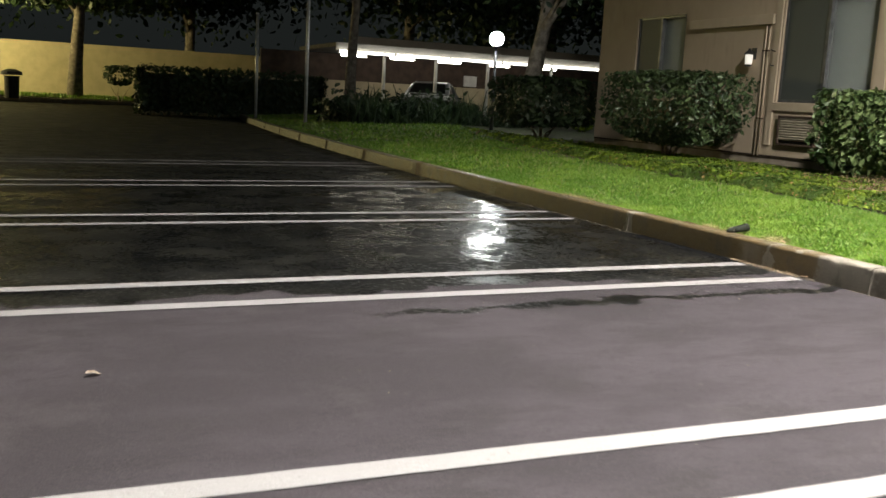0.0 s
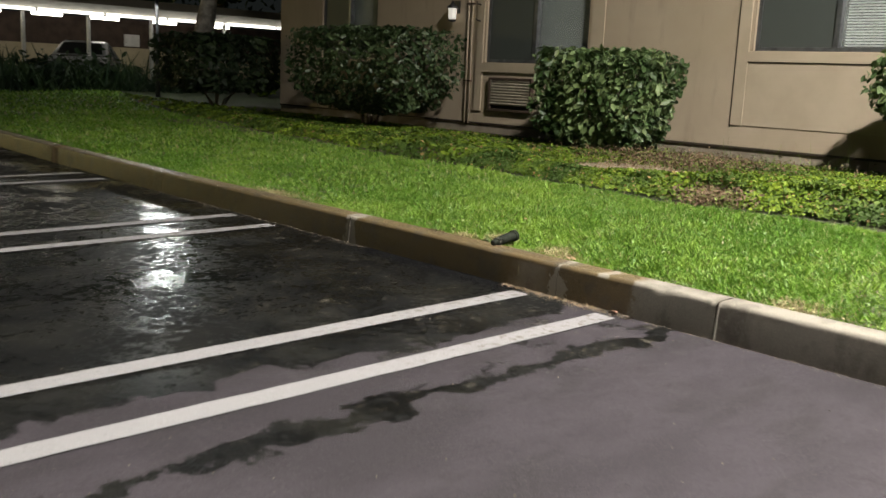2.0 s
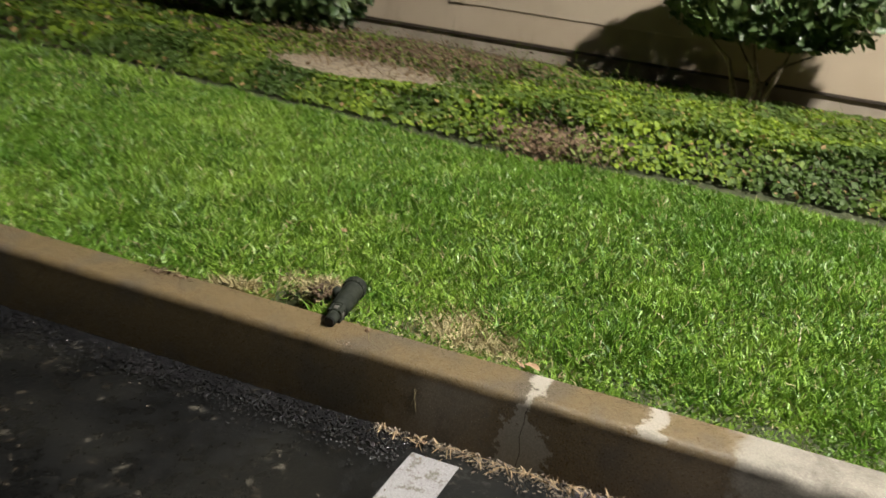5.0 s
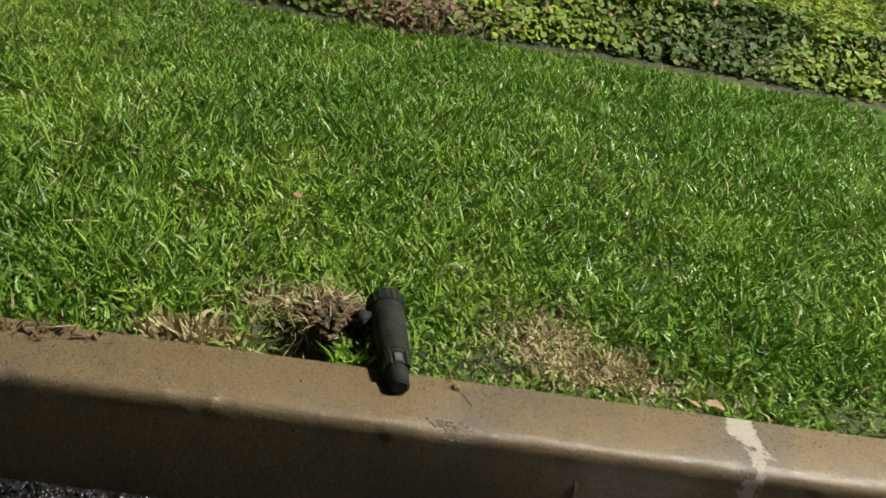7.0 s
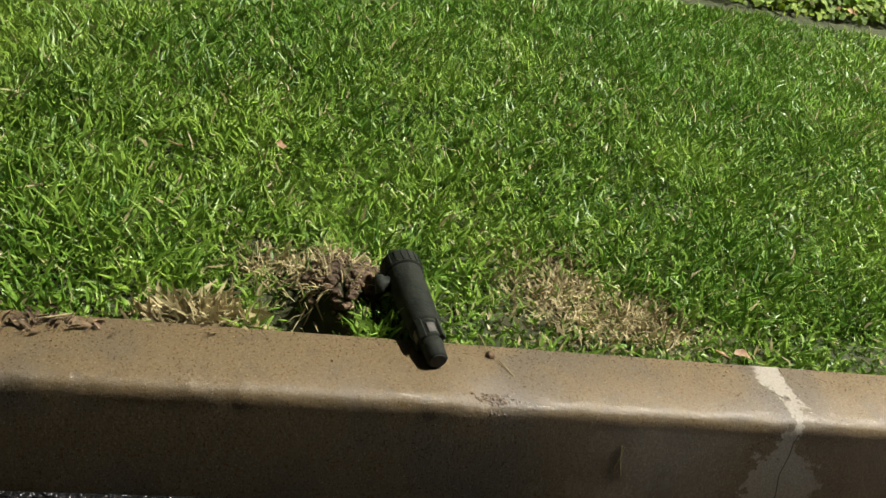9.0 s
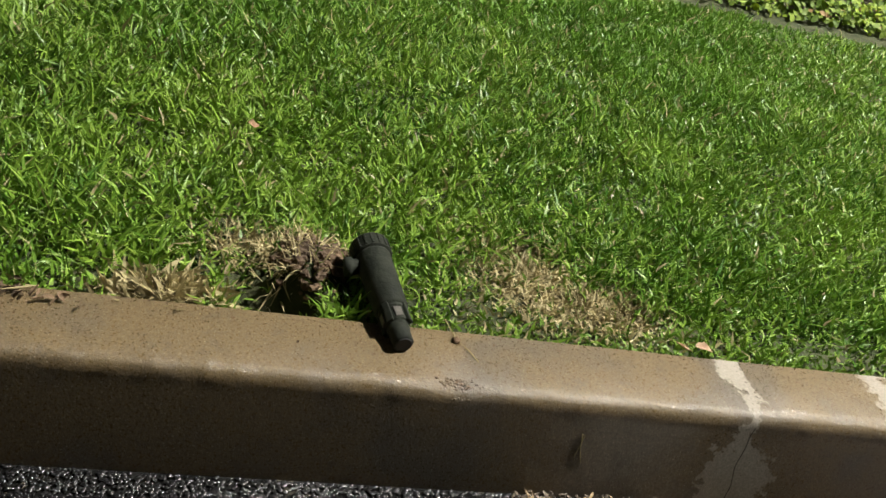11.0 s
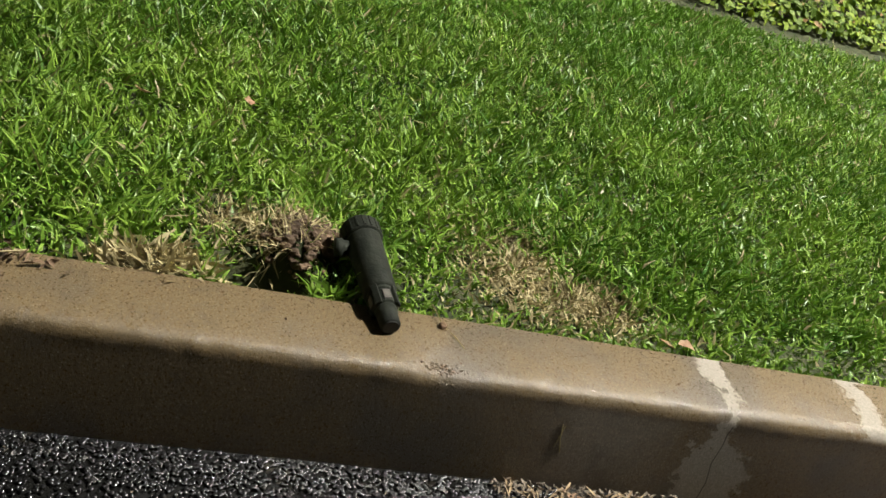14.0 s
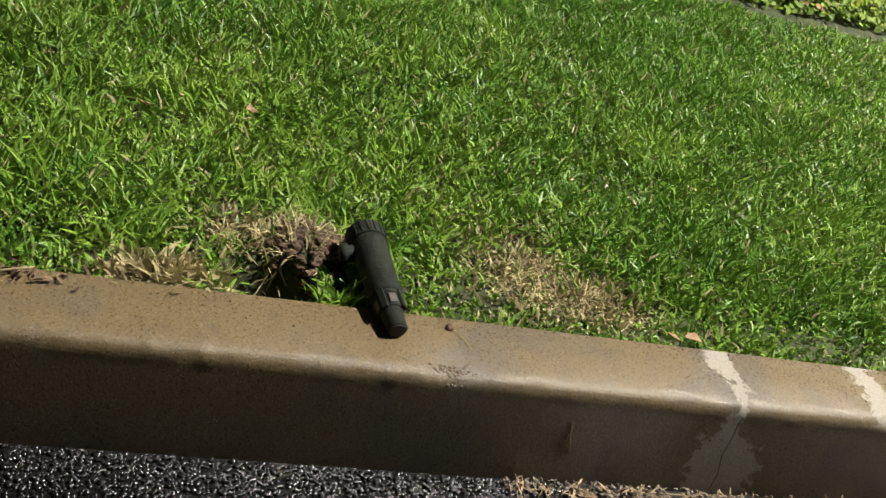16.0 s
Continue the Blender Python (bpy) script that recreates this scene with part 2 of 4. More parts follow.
M = {
    "asphalt": asphalt_mat(), "kerb": concrete_mat(), "paint": paint_mat(), "grass": grass_mat(), "stucco": stucco_mat(),
    "straw": leafy("dead_grass", (0.30, 0.25, 0.115), (0.63, 0.56, 0.32), None, 0.7, 20.0, 0.15),
    "soil": simple("soil", (0.055, 0.036, 0.021), (0.170, 0.112, 0.067), 25.0, 0.9, 0.0, 0.8, 90.0),
    # Soil of the lawn; its dark tone also fills the hedges inside.
    "turf": simple("turf_soil_and_hedge_core", (0.020, 0.030, 0.008), (0.045, 0.050, 0.018), 25.0, 0.95, 0.0, 0.6, 120.0),
    "mulch": simple("mulch", (0.18, 0.13, 0.074), (0.34, 0.25, 0.15), 14.0, 0.95, 0.0, 0.9, 70.0),
    "bed_soil": bed_soil_mat(),
    "cover": leafy("ground_cover_leaf", (0.056, 0.115, 0.006), (0.25, 0.35, 0.020), (0.30, 0.19, 0.08), 0.66, 2.2, 0.25, 0.04),
    "bush": leafy("bush_leaf", (0.062, 0.118, 0.036), (0.29, 0.38, 0.165), (0.14, 0.18, 0.06), 0.42, 2.5, 0.15, 0.05),
    # Darker copy of the bush leaf, with weak light put into its colour.
    "shaded_bush": leafy("shaded_bush_leaf", (0.036, 0.072, 0.024), (0.135, 0.190, 0.078), None, 0.45, 2.0, 0.15),
    "far_leaf": leafy("far_leaf", (0.022, 0.045, 0.018), (0.060, 0.095, 0.035), None, 0.5, 1.2, 0.2),
    "twig": simple("twig_bark", (0.16, 0.125, 0.085), (0.34, 0.28, 0.21), 30.0, 0.85, 0.0, 0.6, 80.0),
    "bark": simple("tree_bark", (0.11, 0.09, 0.07), (0.26, 0.22, 0.18), 6.0, 0.9, 0.0, 0.9, 18.0),
    "black_plastic": simple("black_plastic", (0.010, 0.0125, 0.0095), (0.022, 0.026, 0.019), 40.0, 0.72, 0.0, 0.25, 160.0),
    "grey_plastic": simple("scuffed_plastic", (0.05, 0.048, 0.042), (0.09, 0.085, 0.075), 60.0, 0.5, 0.0, 0.2, 160.0),
    "trim": simple("trim_paint", (0.435, 0.356, 0.263), (0.48, 0.40, 0.30), 3.0, 0.7, 0.0, 0.15, 60.0),
    "footing": simple("footing_concrete", (0.26, 0.22, 0.17), (0.36, 0.31, 0.245), 5.0, 0.92, 0.0, 0.4, 60.0),
    "dark_gap": simple("screed_shadow_metal", (0.030, 0.020, 0.014), (0.05, 0.035, 0.025), 10.0, 0.7),
    "alu": simple("window_aluminium", (0.10, 0.105, 0.11), (0.16, 0.165, 0.17), 10.0, 0.45, 0.6),
    "steel": simple("galvanised_steel", (0.42, 0.43, 0.44), (0.60, 0.61, 0.62), 12.0, 0.45, 0.5, 0.1, 30.0),
    "white_metal": simple("white_painted_metal", (0.62, 0.61, 0.58), (0.74, 0.73, 0.70), 4.0, 0.5, 0.0, 0.1, 20.0),
    "black_metal": simple("black_painted_metal", (0.012, 0.012, 0.013), (0.03, 0.03, 0.032), 20.0, 0.4),
    "grille": simple("grille_paint", (0.30, 0.265, 0.205), (0.40, 0.35, 0.28), 9.0, 0.6),
    # Darkness of unlit insides as a colour: room, grille, outlet, car glass.
    "dark": simple("painted_dark_inside", (0.012, 0.013, 0.014), (0.022, 0.023, 0.024), 3.0, 0.8),
    "blind": simple("blind_slat_white", (0.60, 0.60, 0.58), (0.72, 0.72, 0.70), 9.0, 0.5),
    "roof": simple("roof_shingle", (0.05, 0.045, 0.04), (0.10, 0.09, 0.08), 7.0, 0.9, 0.0, 0.5, 30.0),
    "fascia": simple("fascia_paint", (0.60, 0.58, 0.53), (0.72, 0.70, 0.64), 2.0, 0.6),
    "block": simple("boundary_block_paint", (0.44, 0.38, 0.25), (0.52, 0.45, 0.30), 2.0, 0.85, 0.0, 0.4, 20.0),
    "brown_paint": simple("brown_paint", (0.05, 0.032, 0.022), (0.085, 0.055, 0.04), 3.0, 0.8),
    "car_paint": simple("car_paint_silver", (0.42, 0.43, 0.44), (0.47, 0.48, 0.49), 2.0, 0.25, 0.4),
    "rubber": simple("rubber", (0.012, 0.012, 0.012), (0.025, 0.025, 0.025), 20.0, 0.8),
    "bulb": glow("lamp_globe_glow", (1.0, 0.95, 0.86), LAMP_NEAR),
    "bulb_far": glow("far_globe_glow", (0.95, 1.0, 0.96), LAMP_FAR),
    "bulb_warm": glow("warm_globe_glow", (1.0, 0.84, 0.36), LAMP_WARM),
    "tube": glow("tube_glow", (1.0, 0.95, 0.84), TUBE),
    "bay_tube": glow("bay_tube_glow", (1.0, 0.93, 0.80), 9.0),
    "lantern_glow": glow("lantern_glow", (1.0, 0.93, 0.8), 0.45),
    "pale_leaf": simple("pale_leaf", (0.40, 0.32, 0.25), (0.62, 0.54, 0.44), 60.0, 0.7),
    "dead_leaf": leafy("withered_leaf", (0.11, 0.070, 0.038), (0.29, 0.20, 0.12), (0.16, 0.20, 0.05), 0.8, 4.0, 0.15, 0.15),
    "dry_leaf": simple("dry_leaf", (0.36, 0.21, 0.12), (0.52, 0.36, 0.24), 60.0, 0.7),
    "silt": simple("gutter_silt", (0.085, 0.070, 0.052), (0.21, 0.175, 0.135), 40.0, 0.95, 0.0, 0.9, 120.0),
}


def glass_mat():
    n = Nodes("window_glass")
    n.bsdf.inputs["Transmission Weight"].default_value = 0.9
    n.bsdf.inputs["IOR"].default_value = 1.45
    return n.done((0.82, 0.87, 0.86), 0.04)


M["glass"] = glass_mat()
M["black_plastic"].node_tree.nodes["Principled BSDF"].inputs["Specular IOR Level"].default_value = 0.15


def screen_mat():
    n = Nodes("insect_screen")
    return n.done(n.mix(n.noise(300.0), (0.045, 0.053, 0.050), (0.085, 0.096, 0.090)), 0.6)


M["screen"] = screen_mat()


# ---- mesh helpers ----
def mesh_ob(name, bm, material, smooth=False):
    me = bpy.data.meshes.new(name)
    bm.to_mesh(me)
    bm.free()
    if smooth:
        for p in me.polygons:
            p.use_smooth = True
    me.materials.append(material)
    return new(name, me)


def part(name, bm, material, parent, label="", smooth=False):
    ob = mesh_ob(name, bm, material, smooth)
    ob.parent = parent
    if label:
        tagged(ob, label)
    return ob


def thing(name, label, category, group="", kind="", at=(0, 0, 0), rz=0.0):
    ob = new(name)
    ob.empty_display_size = 0.1
    ob.matrix_basis = pose(*at, 0, 0, rz)
    return tagged(ob, label, category, group, kind)


def box(lo, hi, bevel=0.0, bm=None, m=None):
    bm = bm or bmesh.new()
    size = [b - a for a, b in zip(lo, hi)]
    mid = [(a + b) / 2 for a, b in zip(lo, hi)]
    r = bmesh.ops.create_cube(bm, size=1.0, matrix=Matrix.Translation(mid) @ Matrix.Diagonal((*size, 1)))
    if bevel:
        edges = list({e for v in r["verts"] for e in v.link_edges})
        bmesh.ops.bevel(bm, geom=edges, offset=bevel, segments=2, affect="EDGES", profile=0.6)
    if m:
        bmesh.ops.transform(bm, matrix=m, verts=bm.verts)
    return bm


def lathe(profile, segments=20, m=None, bm=None, caps=True):
    """A turned shape round z from (radius, z) pairs."""
    bm = bm or bmesh.new()
    rings = []
    for r, z in profile:
        rings.append([bm.verts.new((r * math.cos(2 * math.pi * k / segments), r * math.sin(2 * math.pi * k / segments), z)) for k in range(segments)])
    for a, b in zip(rings, rings[1:]):
        for k in range(segments):
            bm.faces.new((a[k], a[(k + 1) % segments], b[(k + 1) % segments], b[k]))
    if caps:
        bm.faces.new(rings[0][::-1])
        bm.faces.new(rings[-1])
    if m:
        bmesh.ops.transform(bm, matrix=m, verts=[v for ring in rings for v in ring])
    return bm


def tube(points, radii, segments=8, bm=None):
    """A tapered limb along points."""
    bm = bm or bmesh.new()
    rings = []
    for k, p in enumerate(points):
        p = Vector(p)
        d = (Vector(points[min(k + 1, len(points) - 1)]) - Vector(points[max(k - 1, 0)])).normalized()
        u = d.orthogonal().normalized()
        w = d.cross(u)
        rings.append([bm.verts.new(p + radii[k] * (math.cos(2 * math.pi * j / segments) * u + math.sin(2 * math.pi * j / segments) * w)) for j in range(segments)])
    for a, b in zip(rings, rings[1:]):
        off = min(range(segments), key=lambda o: (a[0].co - b[o].co).length)
        for j in range(segments):
            bm.faces.new((a[j], a[(j + 1) % segments], b[(j + 1 + off) % segments], b[(j + off) % segments]))
    bm.faces.new(rings[0][::-1])
    bm.faces.new(rings[-1])
    return bm


def raw(name, verts, faces, material, parent=None):
    """A mesh from big arrays; faces all of one size."""
    me = bpy.data.meshes.new(name)
    n, k = faces.shape
    me.vertices.add(len(verts))
    me.vertices.foreach_set("co", verts.astype(np.float32).ravel())
    me.loops.add(n * k)
    me.loops.foreach_set("vertex_index", faces.astype(np.int32).ravel())
    me.polygons.add(n)
    me.polygons.foreach_set("loop_start", np.arange(0, n * k, k, dtype=np.int32))
    me.update(calc_edges=True)
    me.materials.append(material)
    ob = new(name, me)
    if parent:
        ob.parent = parent
    return ob


def unit(v):
    return v / np.maximum(np.linalg.norm(v, axis=1, keepdims=True), 1e-9)


def leaves(name, pts, normals, size, material, rng, aspect=0.55, fold=0.25, parent=None, droop=0.2, vary=0.35):
    """Folded leaves of six corners at pts, facing normals more or less."""
    n = len(pts)
    nor = unit(normals + rng.normal(0, 0.55, (n, 3)))
    axis = unit(np.cross(nor, unit(rng.normal(0, 1, (n, 3)))))
    axis[:, 2] -= droop * rng.random(n)
    axis = unit(axis)
    side = unit(np.cross(axis, nor))
    nor = unit(np.cross(side, axis))
    ln = (size * (1 + vary * rng.normal(0, 1, n)).clip(0.45, 1.8))[:, None]
    w = ln * aspect * 0.5
    base, tip = pts - axis * ln * 0.5, pts + axis * ln * 0.5
    up = nor * w * fold
    a, b = pts - axis * ln * 0.12, pts + axis * ln * 0.25
    v = np.stack([base, a + side * w + up, b + side * w * 0.8 + up, tip, b - side * w * 0.8 + up, a - side * w + up], 1).reshape(-1, 3)
    i = np.arange(n)[:, None] * 6
    f = np.concatenate([i + np.array([0, 1, 2, 3]), i + np.array([0, 3, 4, 5])], 0)
    return raw(name, v, f, material, parent)


def lawn_z(x, y):
    """Height of the lawn and bed: level with the kerb, then a gentle bank towards the wall."""
    x, y = np.asarray(x, float), np.asarray(y, float)
    z = 0.138 + 0.035 * np.clip((x - 0.13) / 2.0, 0, 1) + 0.10 * np.clip((x - 1.6) / 3.2, 0, 1) + 0.05 * np.clip((x - 0.2) / 1.0, 0, 1)
    z = z + 0.010 * np.sin(3.1 * x + 1.7 * y) * np.sin(2.3 * y) * np.clip((x - 0.15) * 2, 0, 1)
    d = np.hypot((x - 0.174) / 0.050, (y - 4.742) / 0.052)
    z = z - 0.10 * np.exp(-np.clip(d, 0, 6) ** 4 * 0.9)
    m = np.hypot((x - 0.262) / 0.065, (y - 4.682) / 0.055)
    return z + 0.024 * np.exp(-m ** 2)


def kerb_x(y):
    """The kerb line: straight, then swinging slowly aside."""
    return 0.0024 * np.clip(np.asarray(y, float) - 6.5, 0, 40) ** 2


def bed_x(y):
    """Front edge of the planted bed."""
    y = np.asarray(y, float)
    return 2.06 + 0.035 * np.sin(2.1 * y) + 0.06 * np.clip(y - 5.0, 0, 20) + 0.012 * np.clip(y - 7.5, 0, 20) ** 2 + 0.05 * np.clip(3.6 - y, 0, 3)

rng = np.random.default_rng(7)

# ---- ground ----
bm = bmesh.new()
bmesh.ops.create_grid(bm, x_segments=80, y_segments=20, size=160, matrix=Matrix.Translation((0, 40, 0)))
for v in bm.verts:
    v.co.z = -0.002 + 0.010 * max(-14.0, min(v.co.x, 0.0))
ground = tagged(mesh_ob("ground", bm, M["asphalt"]), "dark asphalt car park, dry grey near, wet and glossy further on", "car park", kind="structure")

# lawn and bed soil as one bank, fine near the dug hole
def bank(name, x0, x1, y0, y1, nx, ny, material, label, follow=True):
    xs, ys = np.linspace(0, 1, nx), np.linspace(y0, y1, ny)
    u, yy = np.meshgrid(xs, ys)
    left = (0.118 + kerb_x(yy)) if follow else np.full_like(yy, x0)
    xx = left + (x1 - left) * u
    zz = lawn_z(xx - (kerb_x(yy) if follow else 0), yy)
    v = np.stack([xx, yy, zz], -1).reshape(-1, 3)
    i = (np.arange(ny - 1)[:, None] * nx + np.arange(nx - 1)[None, :]).ravel()[:, None]
    ob = raw(name, v, i + np.array([0, 1, nx + 1, nx]), material)
    for p in ob.data.polygons:
        p.use_smooth = True
    return tagged(ob, label, "lawn", kind="structure")


bank("lawn_soil_middle", 0, 0.9, 3.9, 5.4, 90, 170, M["turf"], "bare turf soil with a small dug hole beside the kerb")
bank("lawn_soil_inner", 0.9, 5.0, 3.9, 5.4, 40, 20, M["turf"], "turf soil of the lawn rising to the bed", False)
bank("lawn_soil_near", 0, 5.0, -9.0, 3.9, 40, 60, M["turf"], "turf soil of the lawn beside the car park")
bank("lawn_soil_far", 0, 5.0, 5.4, 22.0, 40, 80, M["turf"], "turf soil of the lawn along the kerb")
bank("lawn_soil_end", 4.99, 26.0, 14.35, 34.0, 20, 20, M["turf"], "turf soil beyond the end of the building", False)
bank("lawn_soil_back", 0, 5.0, 22.0, 34.0, 20, 20, M["turf"], "turf soil by the far shrubs")

# ---- kerb: cast sections with open joints ----
kerb = thing("kerb", "cast concrete kerb, dry and pale at one end, wet brown along the lawn", "kerb", kind="structure")
PROFILE = [(-0.022, -0.05), (-0.020, 0.0), (-0.0074, 0.122), (-0.0062, 0.1345), (-0.0057, 0.141), (-0.0030, 0.1495), (0.0025, 0.1546), (0.010, 0.1568), (0.017, 0.1572), (0.118, 0.158), (0.127, 0.152), (0.128, -0.05)]
joints = [-9.2, -6.7, -4.2, -1.73, 0.75, 3.23, 5.71, 8.2, 10.7, 13.2, 15.7, 18.2, 20.7, 23.2, 25.7, 28.2, 30.7]
for a, b in zip(joints, joints[1:]):
    bm = bmesh.new()
    steps = 500 if 3 < a < 6 else (260 if -2 < a < 3 or 5 < a < 8 else 12)
    rows = []
    for k in range(steps + 1):
        y = a + 0.003 + (b - a - 0.006) * k / steps
        off = float(kerb_x(y))
        row = []
        for j, (px, pz) in enumerate(PROFILE):
            wear = 0.0
            if steps > 50 and 4 <= j <= 7:
                wear = 0.0016 * noise.noise((y * 9, j * 0.7, 3.1)) + 0.0020 * noise.noise((y * 40, j * 1.3, 1.0)) + 0.0014 * noise.noise((y * 170, j * 2.3, 5.0))
                chip = math.exp(-((y - 4.507) / 0.035) ** 2) * 0.0025 + math.exp(-((y - 4.823) / 0.010) ** 2) * -0.0016 + math.exp(-((y - 3.50) / 0.035) ** 2) * 0.006 + math.exp(-((y - 3.25) / 0.012) ** 2) * 0.005 + math.exp(-((y - 3.205) / 0.014) ** 2) * 0.006
                wear += chip * (1 + 0.8 * noise.noise((y * 150, j, 0)))
            wear *= 0.35 if j == 4 else 0.8
            row.append(bm.verts.new((px + off + wear * 0.7, y, pz - wear)))
        rows.append(row)
    for r, q in zip(rows, rows[1:]):
        for j in range(len(PROFILE) - 1):
            bm.faces.new((r[j], r[j + 1], q[j + 1], q[j]))
    bm.faces.new(rows[0])
    bm.faces.new(rows[-1][::-1])
    part("kerb_section", bm, M["kerb"], kerb, smooth=True)
for y in joints[1:-1]:
    off = float(kerb_x(y))
    part("joint_filler", box((off - 0.006, y - 0.0032, -0.05), (off + 0.115, y + 0.0032, 0.148)), M["dark_gap"], kerb, "dark open joint")

# hairline crack down the face and over the top at the mended place
bm = bmesh.new()
path = [(-0.0205, 0.004), (-0.0170, 0.035), (-0.0135, 0.07), (-0.0100, 0.103), (-0.0078, 0.122), (-0.0062, 0.137)]
lo, hi = [], []
for k, (px, pz) in enumerate(path):
    y = 4.074 + 0.010 * noise.noise((k * 2.3, 2.0, 0))
    lo.append(bm.verts.new((px - 0.0006, y - 0.0008, pz + 0.0004)))
    hi.append(bm.verts.new((px - 0.0006, y + 0.0008, pz + 0.0004)))
for k in range(len(path) - 1):
    bm.faces.new((lo[k], hi[k], hi[k + 1], lo[k + 1]))
part("crack_line", bm, M["dark_gap"], kerb, "dark hairline crack")

# ---- painted stall lines ----
def stripe(y, x0=-7.0, x1=-0.09, half=0.054, skew=0.0):
    bm = bmesh.new()
    n = 80
    lo, hi = [], []
    x1 = x1 + float(kerb_x(y))
    for k in range(n + 1):
        x = x0 + (x1 - x0) * k / n
        lo.append(bm.verts.new((x, y + skew * (x + 1.7) - half + 0.005 * noise.noise((x * 9, y, 0)), 0.003 + 0.010 * min(x, 0))))
        hi.append(bm.verts.new((x, y + skew * (x + 1.7) + half + 0.005 * noise.noise((x * 9, y, 5)), 0.003 + 0.010 * min(x, 0))))
    for k in range(n):
        bm.faces.new((lo[k], lo[k + 1], hi[k + 1], hi[k]))
    ob = mesh_ob("stall_line", bm, M["paint"])
    tagged(ob, "worn white painted stall line on the asphalt", "line marking", "stall lines", "structure")


for y in (1.12, 1.61, 3.72, 4.23, 6.45, 6.93, 9.18, 9.66, 11.9, 12.4):
    stripe(y, skew=-0.016 if y < 2 else 0.0)

# ---- building ----
WX, BASE = 5.0, 0.455
Y0, Y1, TOP = -9.0, 14.4, 5.4


def wall_with_holes(name, x0, x1, holes, y0, y1, z0, z1, material, label):
    """Blocks butted round the openings, in one mesh."""
    bm = bmesh.new()
    ys = sorted({y0, y1, *[h[0] for h in holes], *[h[1] for h in holes]})
    for a, b in zip(ys, ys[1:]):
        cuts = sorted((h[2], h[3]) for h in holes if h[0] <= a and h[1] >= b)
        z = z0
        for lo, hi in cuts + [(z1, z1)]:
            if lo > z:
                box((x0, a, z), (x1, b, lo), bm=bm)
            z = hi
    bmesh.ops.remove_doubles(bm, verts=bm.verts, dist=0.0005)
    return tagged(mesh_ob(name, bm, material), label, "wall", kind="structure")


WINDOWS = [(8.09, 9.71, 1.20, 2.62), (4.30, 6.06, 1.375, 2.62), (11.9, 13.25, 1.2, 2.55)]
AC = (8.86, 9.58, 0.615, 1.02)
wall_with_holes("wall_front", WX, WX + 0.2, WINDOWS + [AC], Y0, Y1, BASE, TOP, M["stucco"], "tan stucco wall of a two-storey building at night")
tagged(mesh_ob("wall_end", box((WX + 0.2, Y1 - 0.2, BASE), (15, Y1, TOP)), M["stucco"]), "tan stucco end wall of the building", "wall", kind="structure")
tagged(mesh_ob("wall_back", box((15, Y0, BASE), (15.2, Y1, TOP)), M["stucco"]), "plain back wall of the building", "wall", kind="structure")
tagged(mesh_ob("wall_near_end", box((WX + 0.2, Y0, BASE), (15, Y0 + 0.2, TOP)), M["stucco"]), "plain end wall of the building", "wall", kind="structure")
tagged(mesh_ob("footing", box((WX + 0.012, Y0, -0.1), (WX + 0.3, Y1, BASE - 0.022), 0.004), M["footing"]), "plain concrete footing under the stucco", "footing", kind="structure")
tagged(mesh_ob("weep_screed", box((WX - 0.006, Y0, BASE - 0.022), (WX + 0.2, Y1, BASE), 0.002), M["dark_gap"]), "dark metal weep screed along the foot of the wall", "trim", kind="structure")
bm = box((WX - 0.7, Y0 - 0.6, TOP), (15.8, Y1 + 0.6, TOP + 0.22), 0.02)
tagged(mesh_ob("roof", bm, M["roof"]), "low dark shingle roof with an overhanging eave", "roof", kind="structure")


def trim(name, lo, hi, material=None, label="painted wooden trim board on the stucco wall", bevel=0.004):
    return tagged(mesh_ob(name, box(lo, hi, bevel), material or M["trim"]), label, "trim", kind="structure")


# boards round the window bays, standing proud
trim("trim_bay_board", (WX - 0.013, 6.10, 0.66), (WX + 0.002, 6.225, TOP))
trim("trim_bay_board", (WX - 0.013, 4.06, 0.66), (WX + 0.002, 4.20, TOP))
trim("trim_bay_panel", (WX - 0.007, 4.20, 0.66), (WX + 0.002, 6.10, 1.262))
trim("trim_sill_board", (WX - 0.018, 4.20, 1.272), (WX + 0.002, 6.10, 1.37))
trim("trim_groove", (WX - 0.006, 6.226, 0.64), (WX + 0.002, 6.238, TOP), M["dark_gap"], "dark narrow reveal beside the trim board", 0.001)
trim("trim_groove", (WX - 0.014, 4.22, 1.2625), (WX + 0.002, 6.09, 1.2715), M["dark_gap"], "dark narrow reveal under the sill board", 0.001)
trim("trim_bay_board", (WX - 0.013, 7.87, 1.10), (WX + 0.002, 8.05, TOP))
trim("trim_bay_board", (WX - 0.022, 9.74, 0.60), (WX + 0.002, 9.86, TOP))
trim("trim_sill_board", (WX - 0.026, 8.05, 1.08), (WX + 0.002, 9.74, 1.195))
trim("trim_header_board", (WX - 0.05, 9.88, 2.28), (WX + 0.002, 11.75, 2.42))


